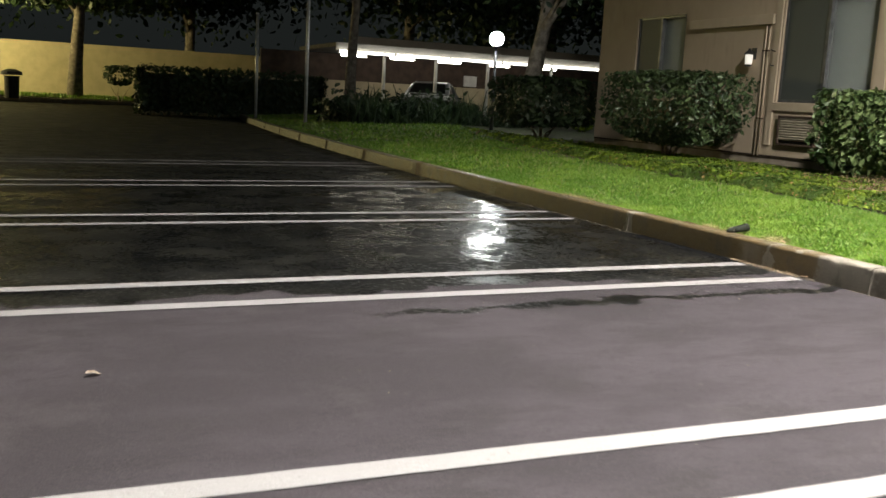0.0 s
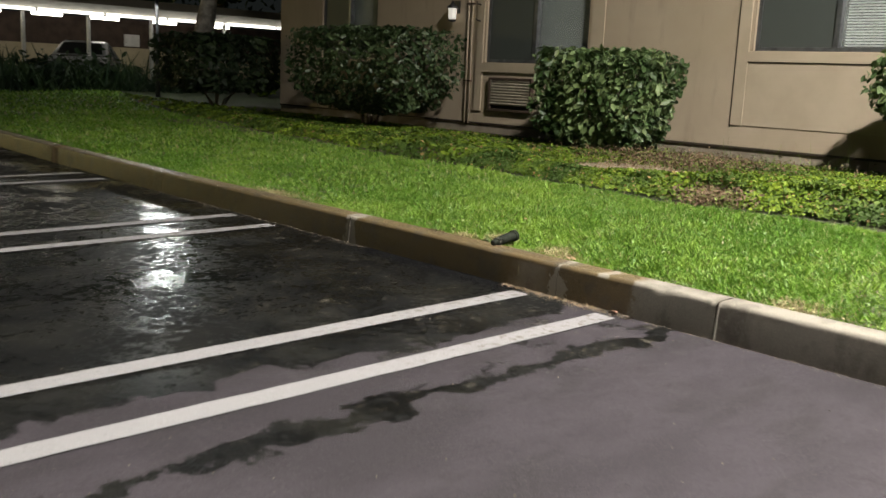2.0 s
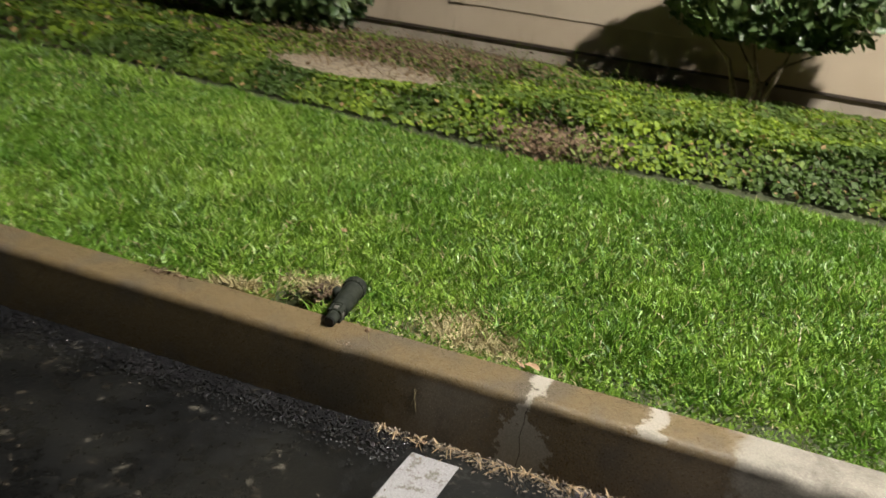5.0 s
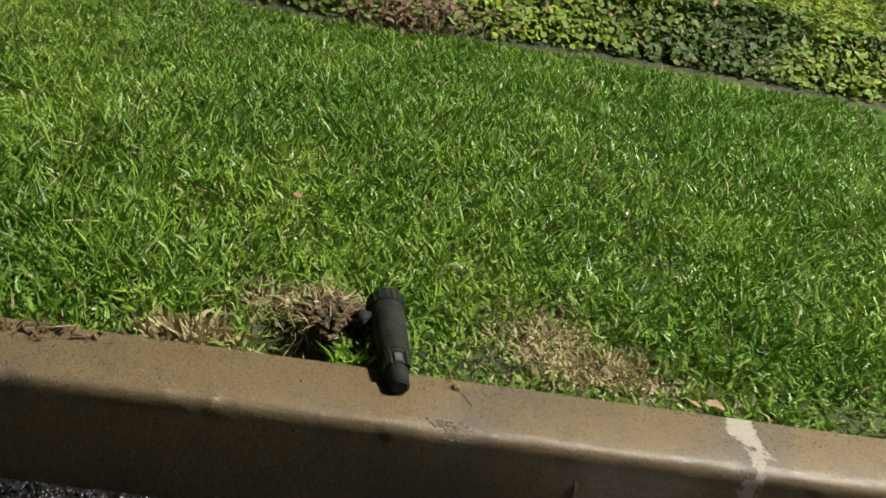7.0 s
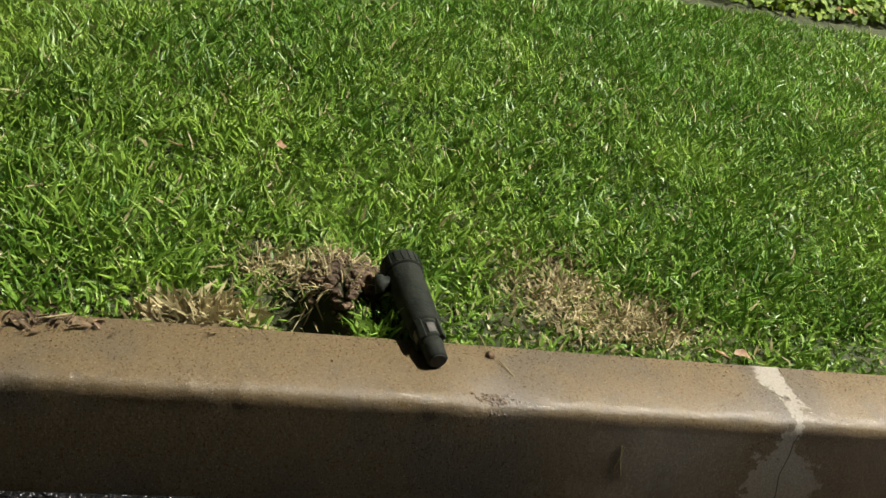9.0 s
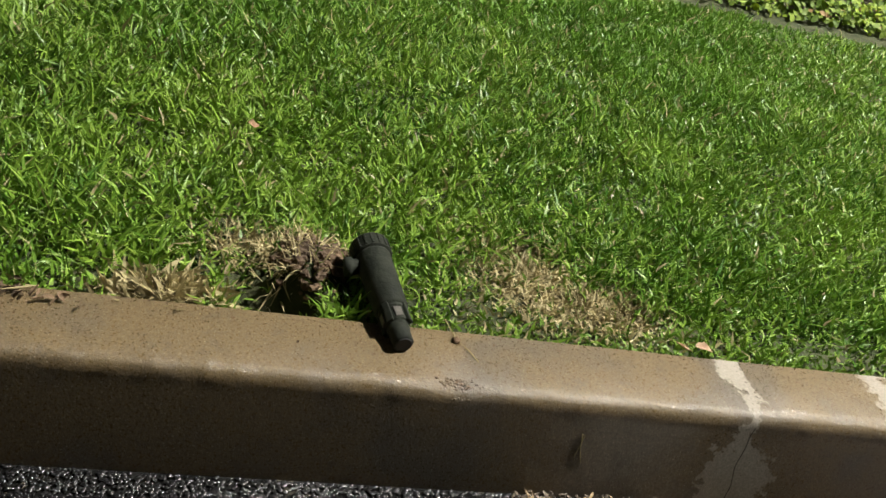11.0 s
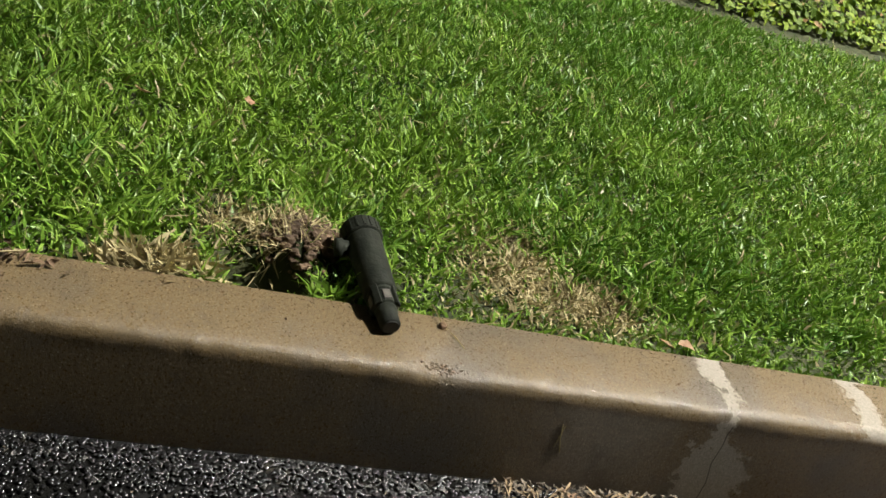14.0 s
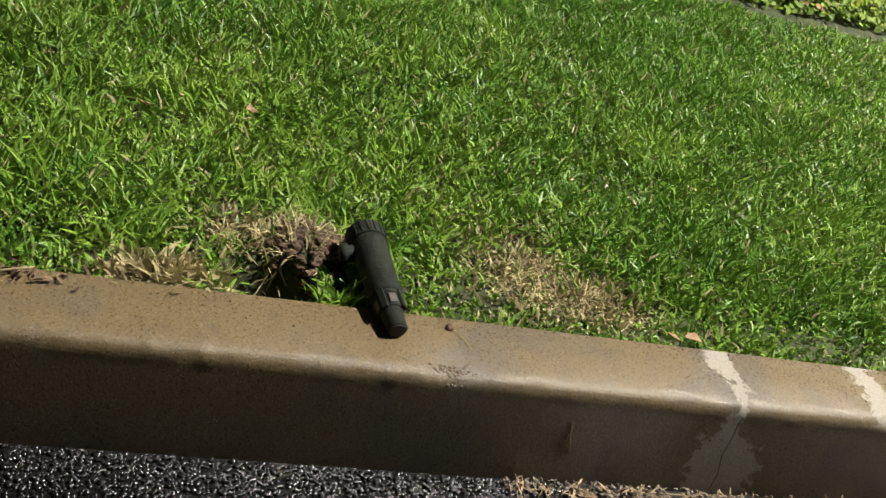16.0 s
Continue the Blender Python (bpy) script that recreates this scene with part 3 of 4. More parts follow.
def window(y0, y1, z0, z1, split, blind, label, kind_name):
    w = thing(kind_name, label, "window", kind="structure", at=(WX, (y0 + y1) / 2, z0))
    h, t = (y1 - y0) / 2, 0.04
    H = z1 - z0
    bm = bmesh.new()
    for lo, hi in (((0.03, -h, 0), (0.11, h, t)), ((0.03, -h, H - t), (0.11, h, H)), ((0.03, -h, t), (0.11, -h + t, H - t)), ((0.03, h - t, t), (0.11, h, H - t))):
        box(lo, hi, 0.003, bm)
    part("window_frame", bm, M["alu"], w)
    s = split - (y0 + y1) / 2
    part("mullion", box((0.025, s - 0.025, t), (0.10, s + 0.025, H - t), 0.003), M["alu"], w)
    glass_a = part("pane", box((0.075, -h + t, t), (0.081, s - 0.025, H - t)), M["glass"], w)
    glass_b = part("pane", box((0.055, s + 0.025, t), (0.061, h - t, H - t)), M["glass"], w)
    glass_a.visible_shadow = glass_b.visible_shadow = False
    part("insect_screen", box((0.040, s + 0.025, t), (0.0415, h - t, H - t)), M["screen"], w, "grey mesh screen")
    # Thin dark panel; the room's lack of light is in its colour.
    part("room_backing", box((0.185, -h, 0), (0.195, h, H)), M["dark"], w, "dark panel behind the glass standing in for the unlit room")
    if blind:
        k = 0
        z = t + 0.02
        while z < H - 0.05:
            bm = box((-0.0125, -h + t + 0.02, -0.001), (0.0125, s - 0.04, 0.001))
            bmesh.ops.transform(bm, matrix=pose(0.125, 0, z, 0, 28 + 4 * math.sin(k * 1.7), 0), verts=bm.verts)
            part("blind_slat", bm, M["blind"], w, "white blind slat")
            z += 0.025
            k += 1
    else:
        part("curtain", box((0.12, -h + t, t), (0.13, s - 0.03, H - t)), M["screen"], w, "grey drawn curtain")
    return w


window(8.09, 9.71, 1.20, 2.62, 8.92, False, "dark aluminium sliding window with a grey insect screen", "window_1")
window(4.30, 6.06, 1.375, 2.62, 5.27, True, "aluminium sliding window with white blinds behind one half", "window_2")
window(11.9, 13.25, 1.2, 2.55, 12.6, False, "dark far aluminium window above a shrub", "window_3")

# through-wall air conditioner
ac = thing("air_conditioner", "beige louvred air conditioner grille let into the wall", "air conditioner", at=(WX, (AC[0] + AC[1]) / 2, AC[2]))
hy, hz = (AC[1] - AC[0]) / 2, AC[3] - AC[2]
bm = bmesh.new()
for lo, hi in (((-0.05, -hy, 0), (0.15, hy, 0.025)), ((-0.05, -hy, hz - 0.025), (0.15, hy, hz)), ((-0.05, -hy, 0.025), (0.15, -hy + 0.025, hz - 0.025)), ((-0.05, hy - 0.025, 0.025), (0.15, hy, hz - 0.025))):
    box(lo, hi, 0.003, bm)
part("sleeve", bm, M["brown_paint"], ac, "dark metal sleeve")
part("backing", box((0.0, -hy + 0.025, 0.025), (0.01, hy - 0.025, hz - 0.025)), M["dark"], ac)
for k in range(9):
    bm = box((-0.02, -hy + 0.03, -0.009), (0.02, hy - 0.03, 0.009), 0.002)
    bmesh.ops.transform(bm, matrix=pose(-0.022, 0, 0.085 + k * 0.034, 0, 35, 0), verts=bm.verts)
    part("louvre", bm, M["grille"], ac)

# wall lantern and pipes
lan = thing("wall_lantern", "small lit wall lantern with a dark cap", "wall lamp", at=(WX - 0.09, 10.25, 1.72))
part("lantern_glass", lathe([(0.04, 0.0), (0.05, 0.02), (0.055, 0.13), (0.05, 0.14)], 8), M["lantern_glow"], lan, "lit frosted glass")
part("lantern_cap", lathe([(0.075, 0.14), (0.07, 0.16), (0.025, 0.20), (0.012, 0.23)], 8), M["black_metal"], lan)
part("lantern_foot", lathe([(0.02, -0.03), (0.05, -0.02), (0.05, 0.0)], 8), M["black_metal"], lan)
part("bracket", box((0.0, -0.012, 0.15), (0.09, 0.012, 0.175), 0.003), M["black_metal"], lan)
part("wall_plate", box((0.075, -0.05, 0.08), (0.09, 0.05, 0.24), 0.004), M["black_metal"], lan)
for y, z1 in ((10.02, 2.3), (9.95, 2.28)):
    pipe = thing("conduit", "thin tan conduit running up the stucco wall", "pipe", "conduits", at=(WX - 0.018, y, BASE))
    part("tube", tube([(0, 0, -0.02), (0, 0, z1 - BASE)], [0.012, 0.012], 8), M["trim"], pipe, smooth=True)
    for z in (0.5, 1.45):
        part("clip", box((-0.016, -0.03, z), (0.018, 0.03, z + 0.02), 0.002), M["brown_paint"], pipe)


for z in (1.90, 1.70):
    hook = thing("wall_bracket", "small dark iron bracket screwed beside the window", "bracket", "wall brackets", at=(WX - 0.013, 9.80, z))
    part("plate", box((-0.008, -0.05, -0.02), (0.002, 0.05, 0.02), 0.002), M["black_metal"], hook)
    part("arm", tube([(-0.006, 0, 0), (-0.06, 0.01, 0.005), (-0.075, 0.012, 0.03)], [0.009, 0.008, 0.006], 8), M["black_metal"], hook, smooth=True)

# ---- lamps on posts ----
def post_lamp(at, height, bulb, label, r=0.17):
    p = thing("post_lamp", label, "street lamp", "post lamps", at=at)
    part("post", tube([(0, 0, 0), (0, 0, 0.5), (0, 0, height - r * 0.9)], [0.05, 0.04, 0.035], 12), M["black_metal"], p, smooth=True)
    part("base_plate", lathe([(0.11, 0), (0.11, 0.03), (0.06, 0.05)], 16), M["black_metal"], p)
    part("collar", lathe([(0.045, height - r * 1.25), (0.09, height - r * 1.05), (0.09, height - r * 0.93), (0.04, height - r * 0.9)], 16), M["black_metal"], p)
    prof = [(r * math.sin(a), height - r * math.cos(a)) for a in [0.42 + (math.pi - 0.55) * k / 10 for k in range(11)]]
    part("globe", lathe(prof, 20), bulb, p, "glowing white globe", smooth=True)
    return p


# car park light on the lawn edge, its arm out over the stalls
light = thing("car_park_light", "steel car park light with an arm over the stalls", "street lamp", at=(1.62, -0.5, float(lawn_z(1.62, -0.5))))
part("pole", tube([(0, 0, -0.05), (0, 0, 3.9), (0, 0, 7.95)], [0.09, 0.075, 0.06], 14), M["steel"], light, smooth=True)
part("base_plate", lathe([(0.2, 0), (0.2, 0.03), (0.1, 0.06)], 16), M["steel"], light)
part("arm", tube([(0, 0, 7.75), (-0.4, 0.03, 7.99), (-0.82, 0.1, 8.10)], [0.04, 0.035, 0.03], 10), M["steel"], light, smooth=True)
over = Matrix.Translation((-1.1, 0.1, -1.75))
head = part("lamp_head", lathe([(0.36, 9.76), (0.36, 9.82), (0.26, 9.92), (0.06, 9.96)], 20, over), M["black_metal"], light, smooth=True)
# Unseen skirt, added to cut the lamp's light at low angles.
part("added_hood", lathe([(0.36, 9.60), (0.37, 9.60), (0.37, 9.77), (0.30, 9.77), (0.30, 9.60), (0.36, 9.60)], 24, over, caps=False), M["black_metal"], head)
part("lens", lathe([(0.02, 9.735), (0.16, 9.738), (0.25, 9.745), (0.28, 9.758)], 20, over), M["bulb"], head, "glowing lens")
post_lamp((5.45, 19.8, 0.27), 2.22, M["bulb_far"], "black post lamp with a glowing white globe by the shrubs")


# ---- shrubs ----
def shrub(name, label, at, half, leaf, count, stems, seed, category="bush", square=9.0, clear=0.12, gap=0.0, material="bush", taper=0.30):
    """A clipped bush: forking stems and a boxy crown of leaves, thinner below."""
    r = np.random.default_rng(seed)
    t = thing(name, label, category, at=at)
    hx, hy, hh = half
    for k in range(stems):
        a = 2 * math.pi * (k + 0.3 * r.random()) / stems
        pts = [(0.05 * math.cos(a), 0.07 * math.sin(a), -0.04)]
        for q in range(1, 5):
            f = q / 4
            pts.append((hx * 0.62 * f * math.cos(a) + r.normal(0, 0.03), hy * 0.62 * f * math.sin(a) + r.normal(0, 0.03), 1.7 * hh * f * (0.8 + 0.2 * r.random())))
        part("stem", tube(pts, [0.026, 0.02, 0.015, 0.009, 0.004], 6), M["twig"], t, "pale woody stem", True)
    d = r.uniform(-1, 1, (count, 3))
    areas = np.array([hy * hh, hx * hh, hx * hy])
    face = r.choice(3, count, p=areas / areas.sum())
    d[np.arange(count), face] = np.sign(r.uniform(-1, 1, count))
    rad = (np.abs(d) ** square).sum(1) ** (-1 / square)
    depth = 1 - np.abs(r.normal(0, 0.16, count)).clip(0, 0.75)
    p = d * rad[:, None] * depth[:, None]
    under = np.clip(-p[:, 2], 0, 1)
    p[:, :2] *= (1 - (taper * under ** 2 + gap))[:, None]
    lump = 1 + 0.07 * np.sin(5 * p[:, 0] + 3 * p[:, 1] + seed) * np.sin(4 * p[:, 2] + seed)
    p = p * lump[:, None] * np.array([hx, hy, hh])
    p[:, 2] += hh + clear
    leaves("crown", p, np.eye(3)[face] * d * 0.8 + np.array([0, 0, 0.3]), leaf, M[material], r, 0.50, 0.3, t, 0.2, 0.45)
    return t


shrub("clipped_bush", "boxy clipped green bush with glossy leaves against the wall", (4.42, 7.36, float(lawn_z(4.4, 7.4))), (0.45, 0.70, 0.48), 0.066, 8200, 7, 3, square=9.0, clear=0.08, taper=0.24)
# Darker leaves stand in for the little light this bush gets.
shrub("clipped_bush", "clipped bush with pale bare stems beside the wall, leaves coloured for shade", (4.25, 11.05, float(lawn_z(4.2, 11.2))), (0.60, 1.25, 0.52), 0.065, 7600, 7, 5, clear=0.22, taper=0.34, material="shaded_bush")
shrub("small_tree", "bushy small tree on a bare trunk by the wall", (4.45, 3.93, float(lawn_z(4.45, 3.93))), (0.32, 0.72, 0.36), 0.066, 6000, 5, 8, "bush", 3.2, 0.40)
shrub("boxy_bush", "dark boxy bush on bare stems at the end of the building", (4.70, 15.9, 0.24), (0.9, 0.92, 0.46), 0.10, 4200, 6, 11, square=7.0, clear=0.36, material="far_leaf", taper=0.15)
shrub("pale_plant", "small bright yellow-green plant beyond the building", (8.7, 21.0, 0.24), (0.35, 0.4, 0.28), 0.09, 500, 3, 12, "plant", 2.4, 0.1, material="cover")

# ---- planted bed ----
bed = thing("ground_cover", "low bright green ground cover bed with a bare dry gap", "ground cover", kind="stuff")


def cover_height(x, y):
    front = np.clip((x - bed_x(y) - 0.06) / 0.16, 0, 1) ** 0.5
    back = np.clip((4.55 - x) / 0.6, 0, 1)
    h = 0.20 * front * (0.55 + 0.45 * back) * (1 - 0.62 * np.clip((x - bed_x(y) - 0.45) / 0.5, 0, 1))
    h = h * (1 - 0.38 * np.clip((y - 4.7) / 0.7, 0, 1))
    h = h * np.clip(1.0 - 0.05 * np.clip(y - 6, 0, 10), 0.55, 1)
    bare = np.exp(-(np.hypot((x - 3.15) / 0.60, (y - 6.05) / 0.74)) ** 4)
    dead = np.exp(-(np.hypot((x - 2.12) / 0.20, (y - 4.62) / 0.22)) ** 4)
    return h * (1 - 0.92 * bare) * (1 - 0.75 * dead) * (0.85 + 0.15 * np.sin(7 * x + 3 * y) * np.sin(6 * y)), bare, dead


def scatter_cover(n, y0, y1, size, name, r):
    y = r.uniform(y0, y1, n)
    x = bed_x(y) + 0.09 + (4.6 - bed_x(y)) * r.random(n) ** 1.25
    h, bare, dead = cover_height(x, y)
    keep = (r.random(n) > bare * 0.93) & (r.random(n) > dead * 0.85) & (h > 0.01) & (r.random(n) > 0.4 * np.exp(-np.hypot((x - 3.95) / 0.6, (y - 6.0) / 1.0) ** 4)) & (r.random(n) > 0.55 * np.clip((x - 3.2) / 1.2, 0, 1))
    x, y, h = x[keep], y[keep], h[keep]
    near = x - bed_x(y) < 0.26
    up = np.where(near, r.random(len(x)), 1 - 0.45 * r.random(len(x)) ** 2)
    z = lawn_z(x, y) + 0.015 + h * up
    x = np.where(near, x + 0.10 * (up - 0.4), x)
    nor = np.stack([np.where(near, -0.8, -0.1), np.full(len(x), -0.1), np.ones(len(x))], 1)
    leaves(name, np.stack([x, y, z], 1), nor, size, M["cover"], r, 0.72, 0.2, bed)


scatter_cover(112000, 1.2, 7.2, 0.0225, "cover_leaves_near", np.random.default_rng(21))
scatter_cover(26000, 7.2, 14.0, 0.036, "cover_leaves_far", np.random.default_rng(22))
scatter_cover(9000, -5.0, 1.2, 0.06, "cover_leaves_behind", np.random.default_rng(24))
scatter_cover(3000, 14.0, 21.0, 0.07, "cover_leaves_end", np.random.default_rng(23))
bank("bed_soil", 2.3, 4.98, 1.0, 13.5, 40, 140, M["bed_soil"], "dark soil of the bed with a pale dry gap", False).location.z = 0.012


def blades(name, x, y, z, length, width, material, r, lean=0.35, parent=None, curl=0.5, bias=(0.0, 0.0)):
    """Grass blades as bent strips of one quad and one triangle, all as quads and tips."""
    n = len(x)
    a = r.uniform(0, 2 * np.pi, n)
    tilt = np.abs(r.normal(0, lean, n)) + 0.25 * lean
    dx, dy = np.cos(a) * np.sin(tilt) + bias[0], np.sin(a) * np.sin(tilt) + bias[1]
    d = unit(np.stack([dx, dy, np.cos(tilt)], 1))
    spin = r.uniform(0, 2 * np.pi, n)
    s = unit(np.stack([np.cos(spin), np.sin(spin), np.zeros(n)], 1))
    s = unit(s - d * np.sum(s * d, 1, keepdims=True))
    base = np.stack([x, y, z], 1)
    ln = (length * (1 + 0.3 * r.normal(0, 1, n)).clip(0.35, 1.9))[:, None]
    w = (width * (1 + 0.2 * r.normal(0, 1, n)).clip(0.5, 1.6))[:, None]
    mid = base + d * ln * 0.55
    d2 = unit(d + np.stack([dx, dy, -0.35 * np.ones(n)], 1) * curl * r.random((n, 1)) * 1.6)
    tip = mid + d2 * ln * 0.5
    v = np.stack([base - s * w * 0.5, base + s * w * 0.5, mid + s * w * 0.45, mid - s * w * 0.45, tip - s * w * 0.08, tip + s * w * 0.08], 1).reshape(-1, 3)
    i = np.arange(n)[:, None] * 6
    f = np.concatenate([i + np.array([0, 1, 2, 3]), i + np.array([3, 2, 5, 4])], 0)
    return raw(name, v, f, material, parent)


DRY = [(0.30, 4.33, 0.13, 0.10), (0.235, 4.22, 0.06, 0.09), (0.155, 4.885, 0.035, 0.065), (0.30, 4.80, 0.05, 0.05), (0.24, 3.03, 0.13, 0.17), (0.22, 6.9, 0.08, 0.35)]


def dryness(x, y):
    f = np.zeros_like(x)
    for cx, cy, rx, ry in DRY:
        f = np.maximum(f, np.exp(-(np.hypot((x - cx) / rx, (y - cy) / ry)) ** 2 * 0.9))
    return f


def bare_ground(x, y):
    hole = np.exp(-(np.hypot((x - 0.176) / 0.062, (y - 4.742) / 0.062)) ** 4)
    mound = 0.93 * np.exp(-(np.hypot((x - 0.262) / 0.082, (y - 4.695) / 0.072)) ** 4)
    return np.maximum(hole, mound)


lawn = thing("lawn", "freshly watered green lawn with pale dry tufts at the kerb", "grass", kind="stuff")


def turf(n, y0, y1, x0, x1, length, width, r, name, edge=True):
    y = r.uniform(y0, y1, n)
    k = kerb_x(y)
    left = 0.122 + k if edge else np.full(n, x0)
    right = np.minimum(bed_x(y) - 0.03, x1)
    x = left + (right - left) * r.random(n)
    f, b = dryness(x - k, y), bare_ground(x, y)
    keep = (r.random(n) > b) & (r.random(n) > 0.9 * f)
    x, y, k = x[keep], y[keep], k[keep]
    tuft = 1 + 0.35 * np.sin(9 * x + 2 * np.sin(7 * y)) * np.sin(8 * y + 1.5 * np.sin(11 * x))
    short = np.clip((x - k - 0.10) / 0.16, 0.6, 1) * (1 + 0.5 * np.clip((y - 4.78) / 0.4, 0, 1) * np.clip((5.9 - y) / 0.5, 0, 1) * np.clip((1.4 - x) / 0.6, 0, 1))
    blades(name, x, y, lawn_z(x - k, y) - 0.004, length * tuft * short, width, M["grass"], r, 1.0, lawn, 0.9)


turf(300000, 3.1, 6.4, 0, 2.3, 0.030, 0.0043, np.random.default_rng(31), "grass_near")
turf(60000, 6.4, 9.5, 0, 3.2, 0.038, 0.0060, np.random.default_rng(32), "grass_middle")
turf(90000, 1.0, 3.1, 0, 2.4, 0.029, 0.0044, np.random.default_rng(33), "grass_side")
turf(42000, 9.5, 15.0, 0, 4.6, 0.045, 0.010, np.random.default_rng(34), "grass_far")
turf(26000, 15.0, 30.0, 0, 6.0, 0.055, 0.02, np.random.default_rng(35), "grass_end")
turf(20000, -6.0, 1.0, 0, 2.4, 0.045, 0.012, np.random.default_rng(36), "grass_behind")

r = np.random.default_rng(41)
for k, (cx, cy, rx, ry) in enumerate(DRY):
    n = (4600, 2900, 1900, 400, 2600, 2200)[k]
    x, y = cx + r.normal(0, rx * 0.55, n), cy + r.normal(0, ry * 0.55, n)
    ok = x - kerb_x(y) > 0.118
    x, y = x[ok], y[ok]
    blades("dead_grass", x, y, lawn_z(x, y) - 0.002, np.full(len(x), 0.019 if k != 2 else 0.030), 0.0036 if k != 2 else 0.0066, M["straw"], r, 1.4, lawn, 0.9, (-0.5, 0.0) if k == 2 else (0, 0))
n = 1000
x, y = 0.280 + r.normal(0, 0.036, n), 4.715 + r.normal(0, 0.052, n)
ok = (x > 0.13) & (np.hypot((x - 0.174) / 0.048, (y - 4.742) / 0.05) > 1) & (r.random(n) > 0.6 * np.exp(-np.hypot((x - 0.25) / 0.06, (y - 4.67) / 0.04) ** 2))
blades("dead_roots", x[ok], y[ok], lawn_z(x[ok], y[ok]) + 0.002, np.full(ok.sum(), 0.028), 0.0028, M["straw"], r, 1.4, lawn, 0.9)
n = 230
x, y = 0.134 + np.abs(r.normal(0, 0.016, n)), r.choice([4.80, 4.83, 4.645, 4.66, 4.63, 4.80], n) + r.normal(0, 0.014, n)
blades("overhanging_tuft", x, y, lawn_z(x, y) - 0.004, np.full(n, 0.034), 0.0042, M["grass"], r, 1.0, lawn, 0.9, (-0.2, 0.0))

# loose earth clods thrown up behind the hole
def clod(size, seed, name, material):
    bm = bmesh.new()
    bmesh.ops.create_icosphere(bm, subdivisions=2, radius=size)
    for v in bm.verts:
        p = v.co / size
        v.co *= 1 + 0.40 * noise.noise(p * 1.3 + Vector((seed, 0, 0))) + 0.40 * noise.noise(p * 3.4 + Vector((0, seed, 0)))
        v.co.z *= 0.75
    return mesh_ob(name, bm, material)


earth = thing("earth_heap", "crumbly brown earth dug from the sprinkler hole", "earth", kind="stuff")
for k in range(250):
    x, y = 0.262 + r.normal(0, 0.036), 4.686 + r.normal(0, 0.032)
    if math.hypot((x - 0.175) / 0.056, (y - 4.745) / 0.054) < 1.0 or x < 0.165 or y < 4.63:
        continue
    c = clod(0.003 + 0.007 * r.random() ** 2, k, "clod", M["soil"])
    c.location = (x, y, float(lawn_z(x, y)) + 0.002 + 0.005 * r.random())
    c.parent = earth

# rough broken spot on the kerb edge
spall = thing("kerb_spall", "crumbled patch of grit on the kerb edge", "grit", kind="stuff")
for k in range(170):
    q = clod(0.0012 + 0.0022 * r.random(), 100 + k, "spall_grain", M["soil"] if k % 3 == 0 else M["kerb"])
    u = min(1.0, max(0.0, 0.45 + 0.3 * r.normal()))
    q.location = (-0.0025 + 0.019 * u, 4.512 + r.normal(0, 0.014), 0.141 + 0.0150 * math.sin(u * math.pi / 2))
    q.parent = spall

# ---- the pulled-up sprinkler ----
tip, end = Vector((0.060, 4.579, 0.171)), Vector((0.260, 4.611, 0.192))
ax = (end - tip).normalized()
rot = ax.to_track_quat("Z", "Y").to_matrix().to_4x4()
L = (end - tip).length
spr = new("sprinkler")
spr.matrix_basis = Matrix.Translation(tip) @ rot @ Matrix.Diagonal((0.96, 0.96, 1.0, 1.0))
tagged(spr, "black plastic pop-up sprinkler body lying over the kerb edge", "sprinkler")
part("neck", lathe([(0.0125, 0.0), (0.0145, 0.002), (0.015, 0.020), (0.016, 0.022), (0.016, 0.034)], 20), M["black_plastic"], spr, smooth=True)
part("outlet", lathe([(0.006, -0.001), (0.011, -0.001), (0.0125, 0.001), (0.0125, 0.0)], 16), M["dark"], spr, "hollow dark outlet")
part("collar", lathe([(0.016, 0.032), (0.0185, 0.034), (0.0185, 0.056), (0.0205, 0.058), (0.0205, 0.064)], 20), M["black_plastic"], spr)
for k in range(4):
    bm = box((0.0176, -0.0055, 0.037), (0.0194, 0.0055, 0.054), 0.0006)
    bmesh.ops.transform(bm, matrix=pose(0, 0, 0, 0, 0, 90 * k), verts=bm.verts)
    part("collar_plate", bm, M["grey_plastic"], spr, "scuffed grey plate")
for k in range(4):
    bm = box((0.0175, -0.005, 0.030), (0.0225, 0.005, 0.066), 0.0012)
    bmesh.ops.transform(bm, matrix=pose(0, 0, 0, 0, 0, 45 + 90 * k), verts=bm.verts)
    part("clip", bm, M["black_plastic"], spr)
part("body", lathe([(0.0205, 0.062), (0.0245, 0.066), (0.0255, 0.10), (0.0272, L - 0.034), (0.0275, L - 0.026)], 28), M["black_plastic"], spr, smooth=True)
part("cap", lathe([(0.0275, L - 0.030), (0.0305, L - 0.028), (0.0308, L - 0.004), (0.028, L), (0.020, L + 0.002), (0.014, L + 0.0005)], 28), M["black_plastic"], spr)
for k in range(18):
    bm = box((0.0300, -0.0016, L - 0.026), (0.0317, 0.0016, L - 0.004), 0.0005)
    bmesh.ops.transform(bm, matrix=pose(0, 0, 0, 0, 0, 20 * k), verts=bm.verts)
    part("cap_rib", bm, M["black_plastic"], spr)
side = Vector((0, 1, -0.15)).normalized()
inlet_axis = (rot.inverted().to_3x3() @ side).normalized()
bm = lathe([(0.0115, 0.0), (0.0115, 0.034), (0.0145, 0.035), (0.0145, 0.046), (0.009, 0.047)], 14)
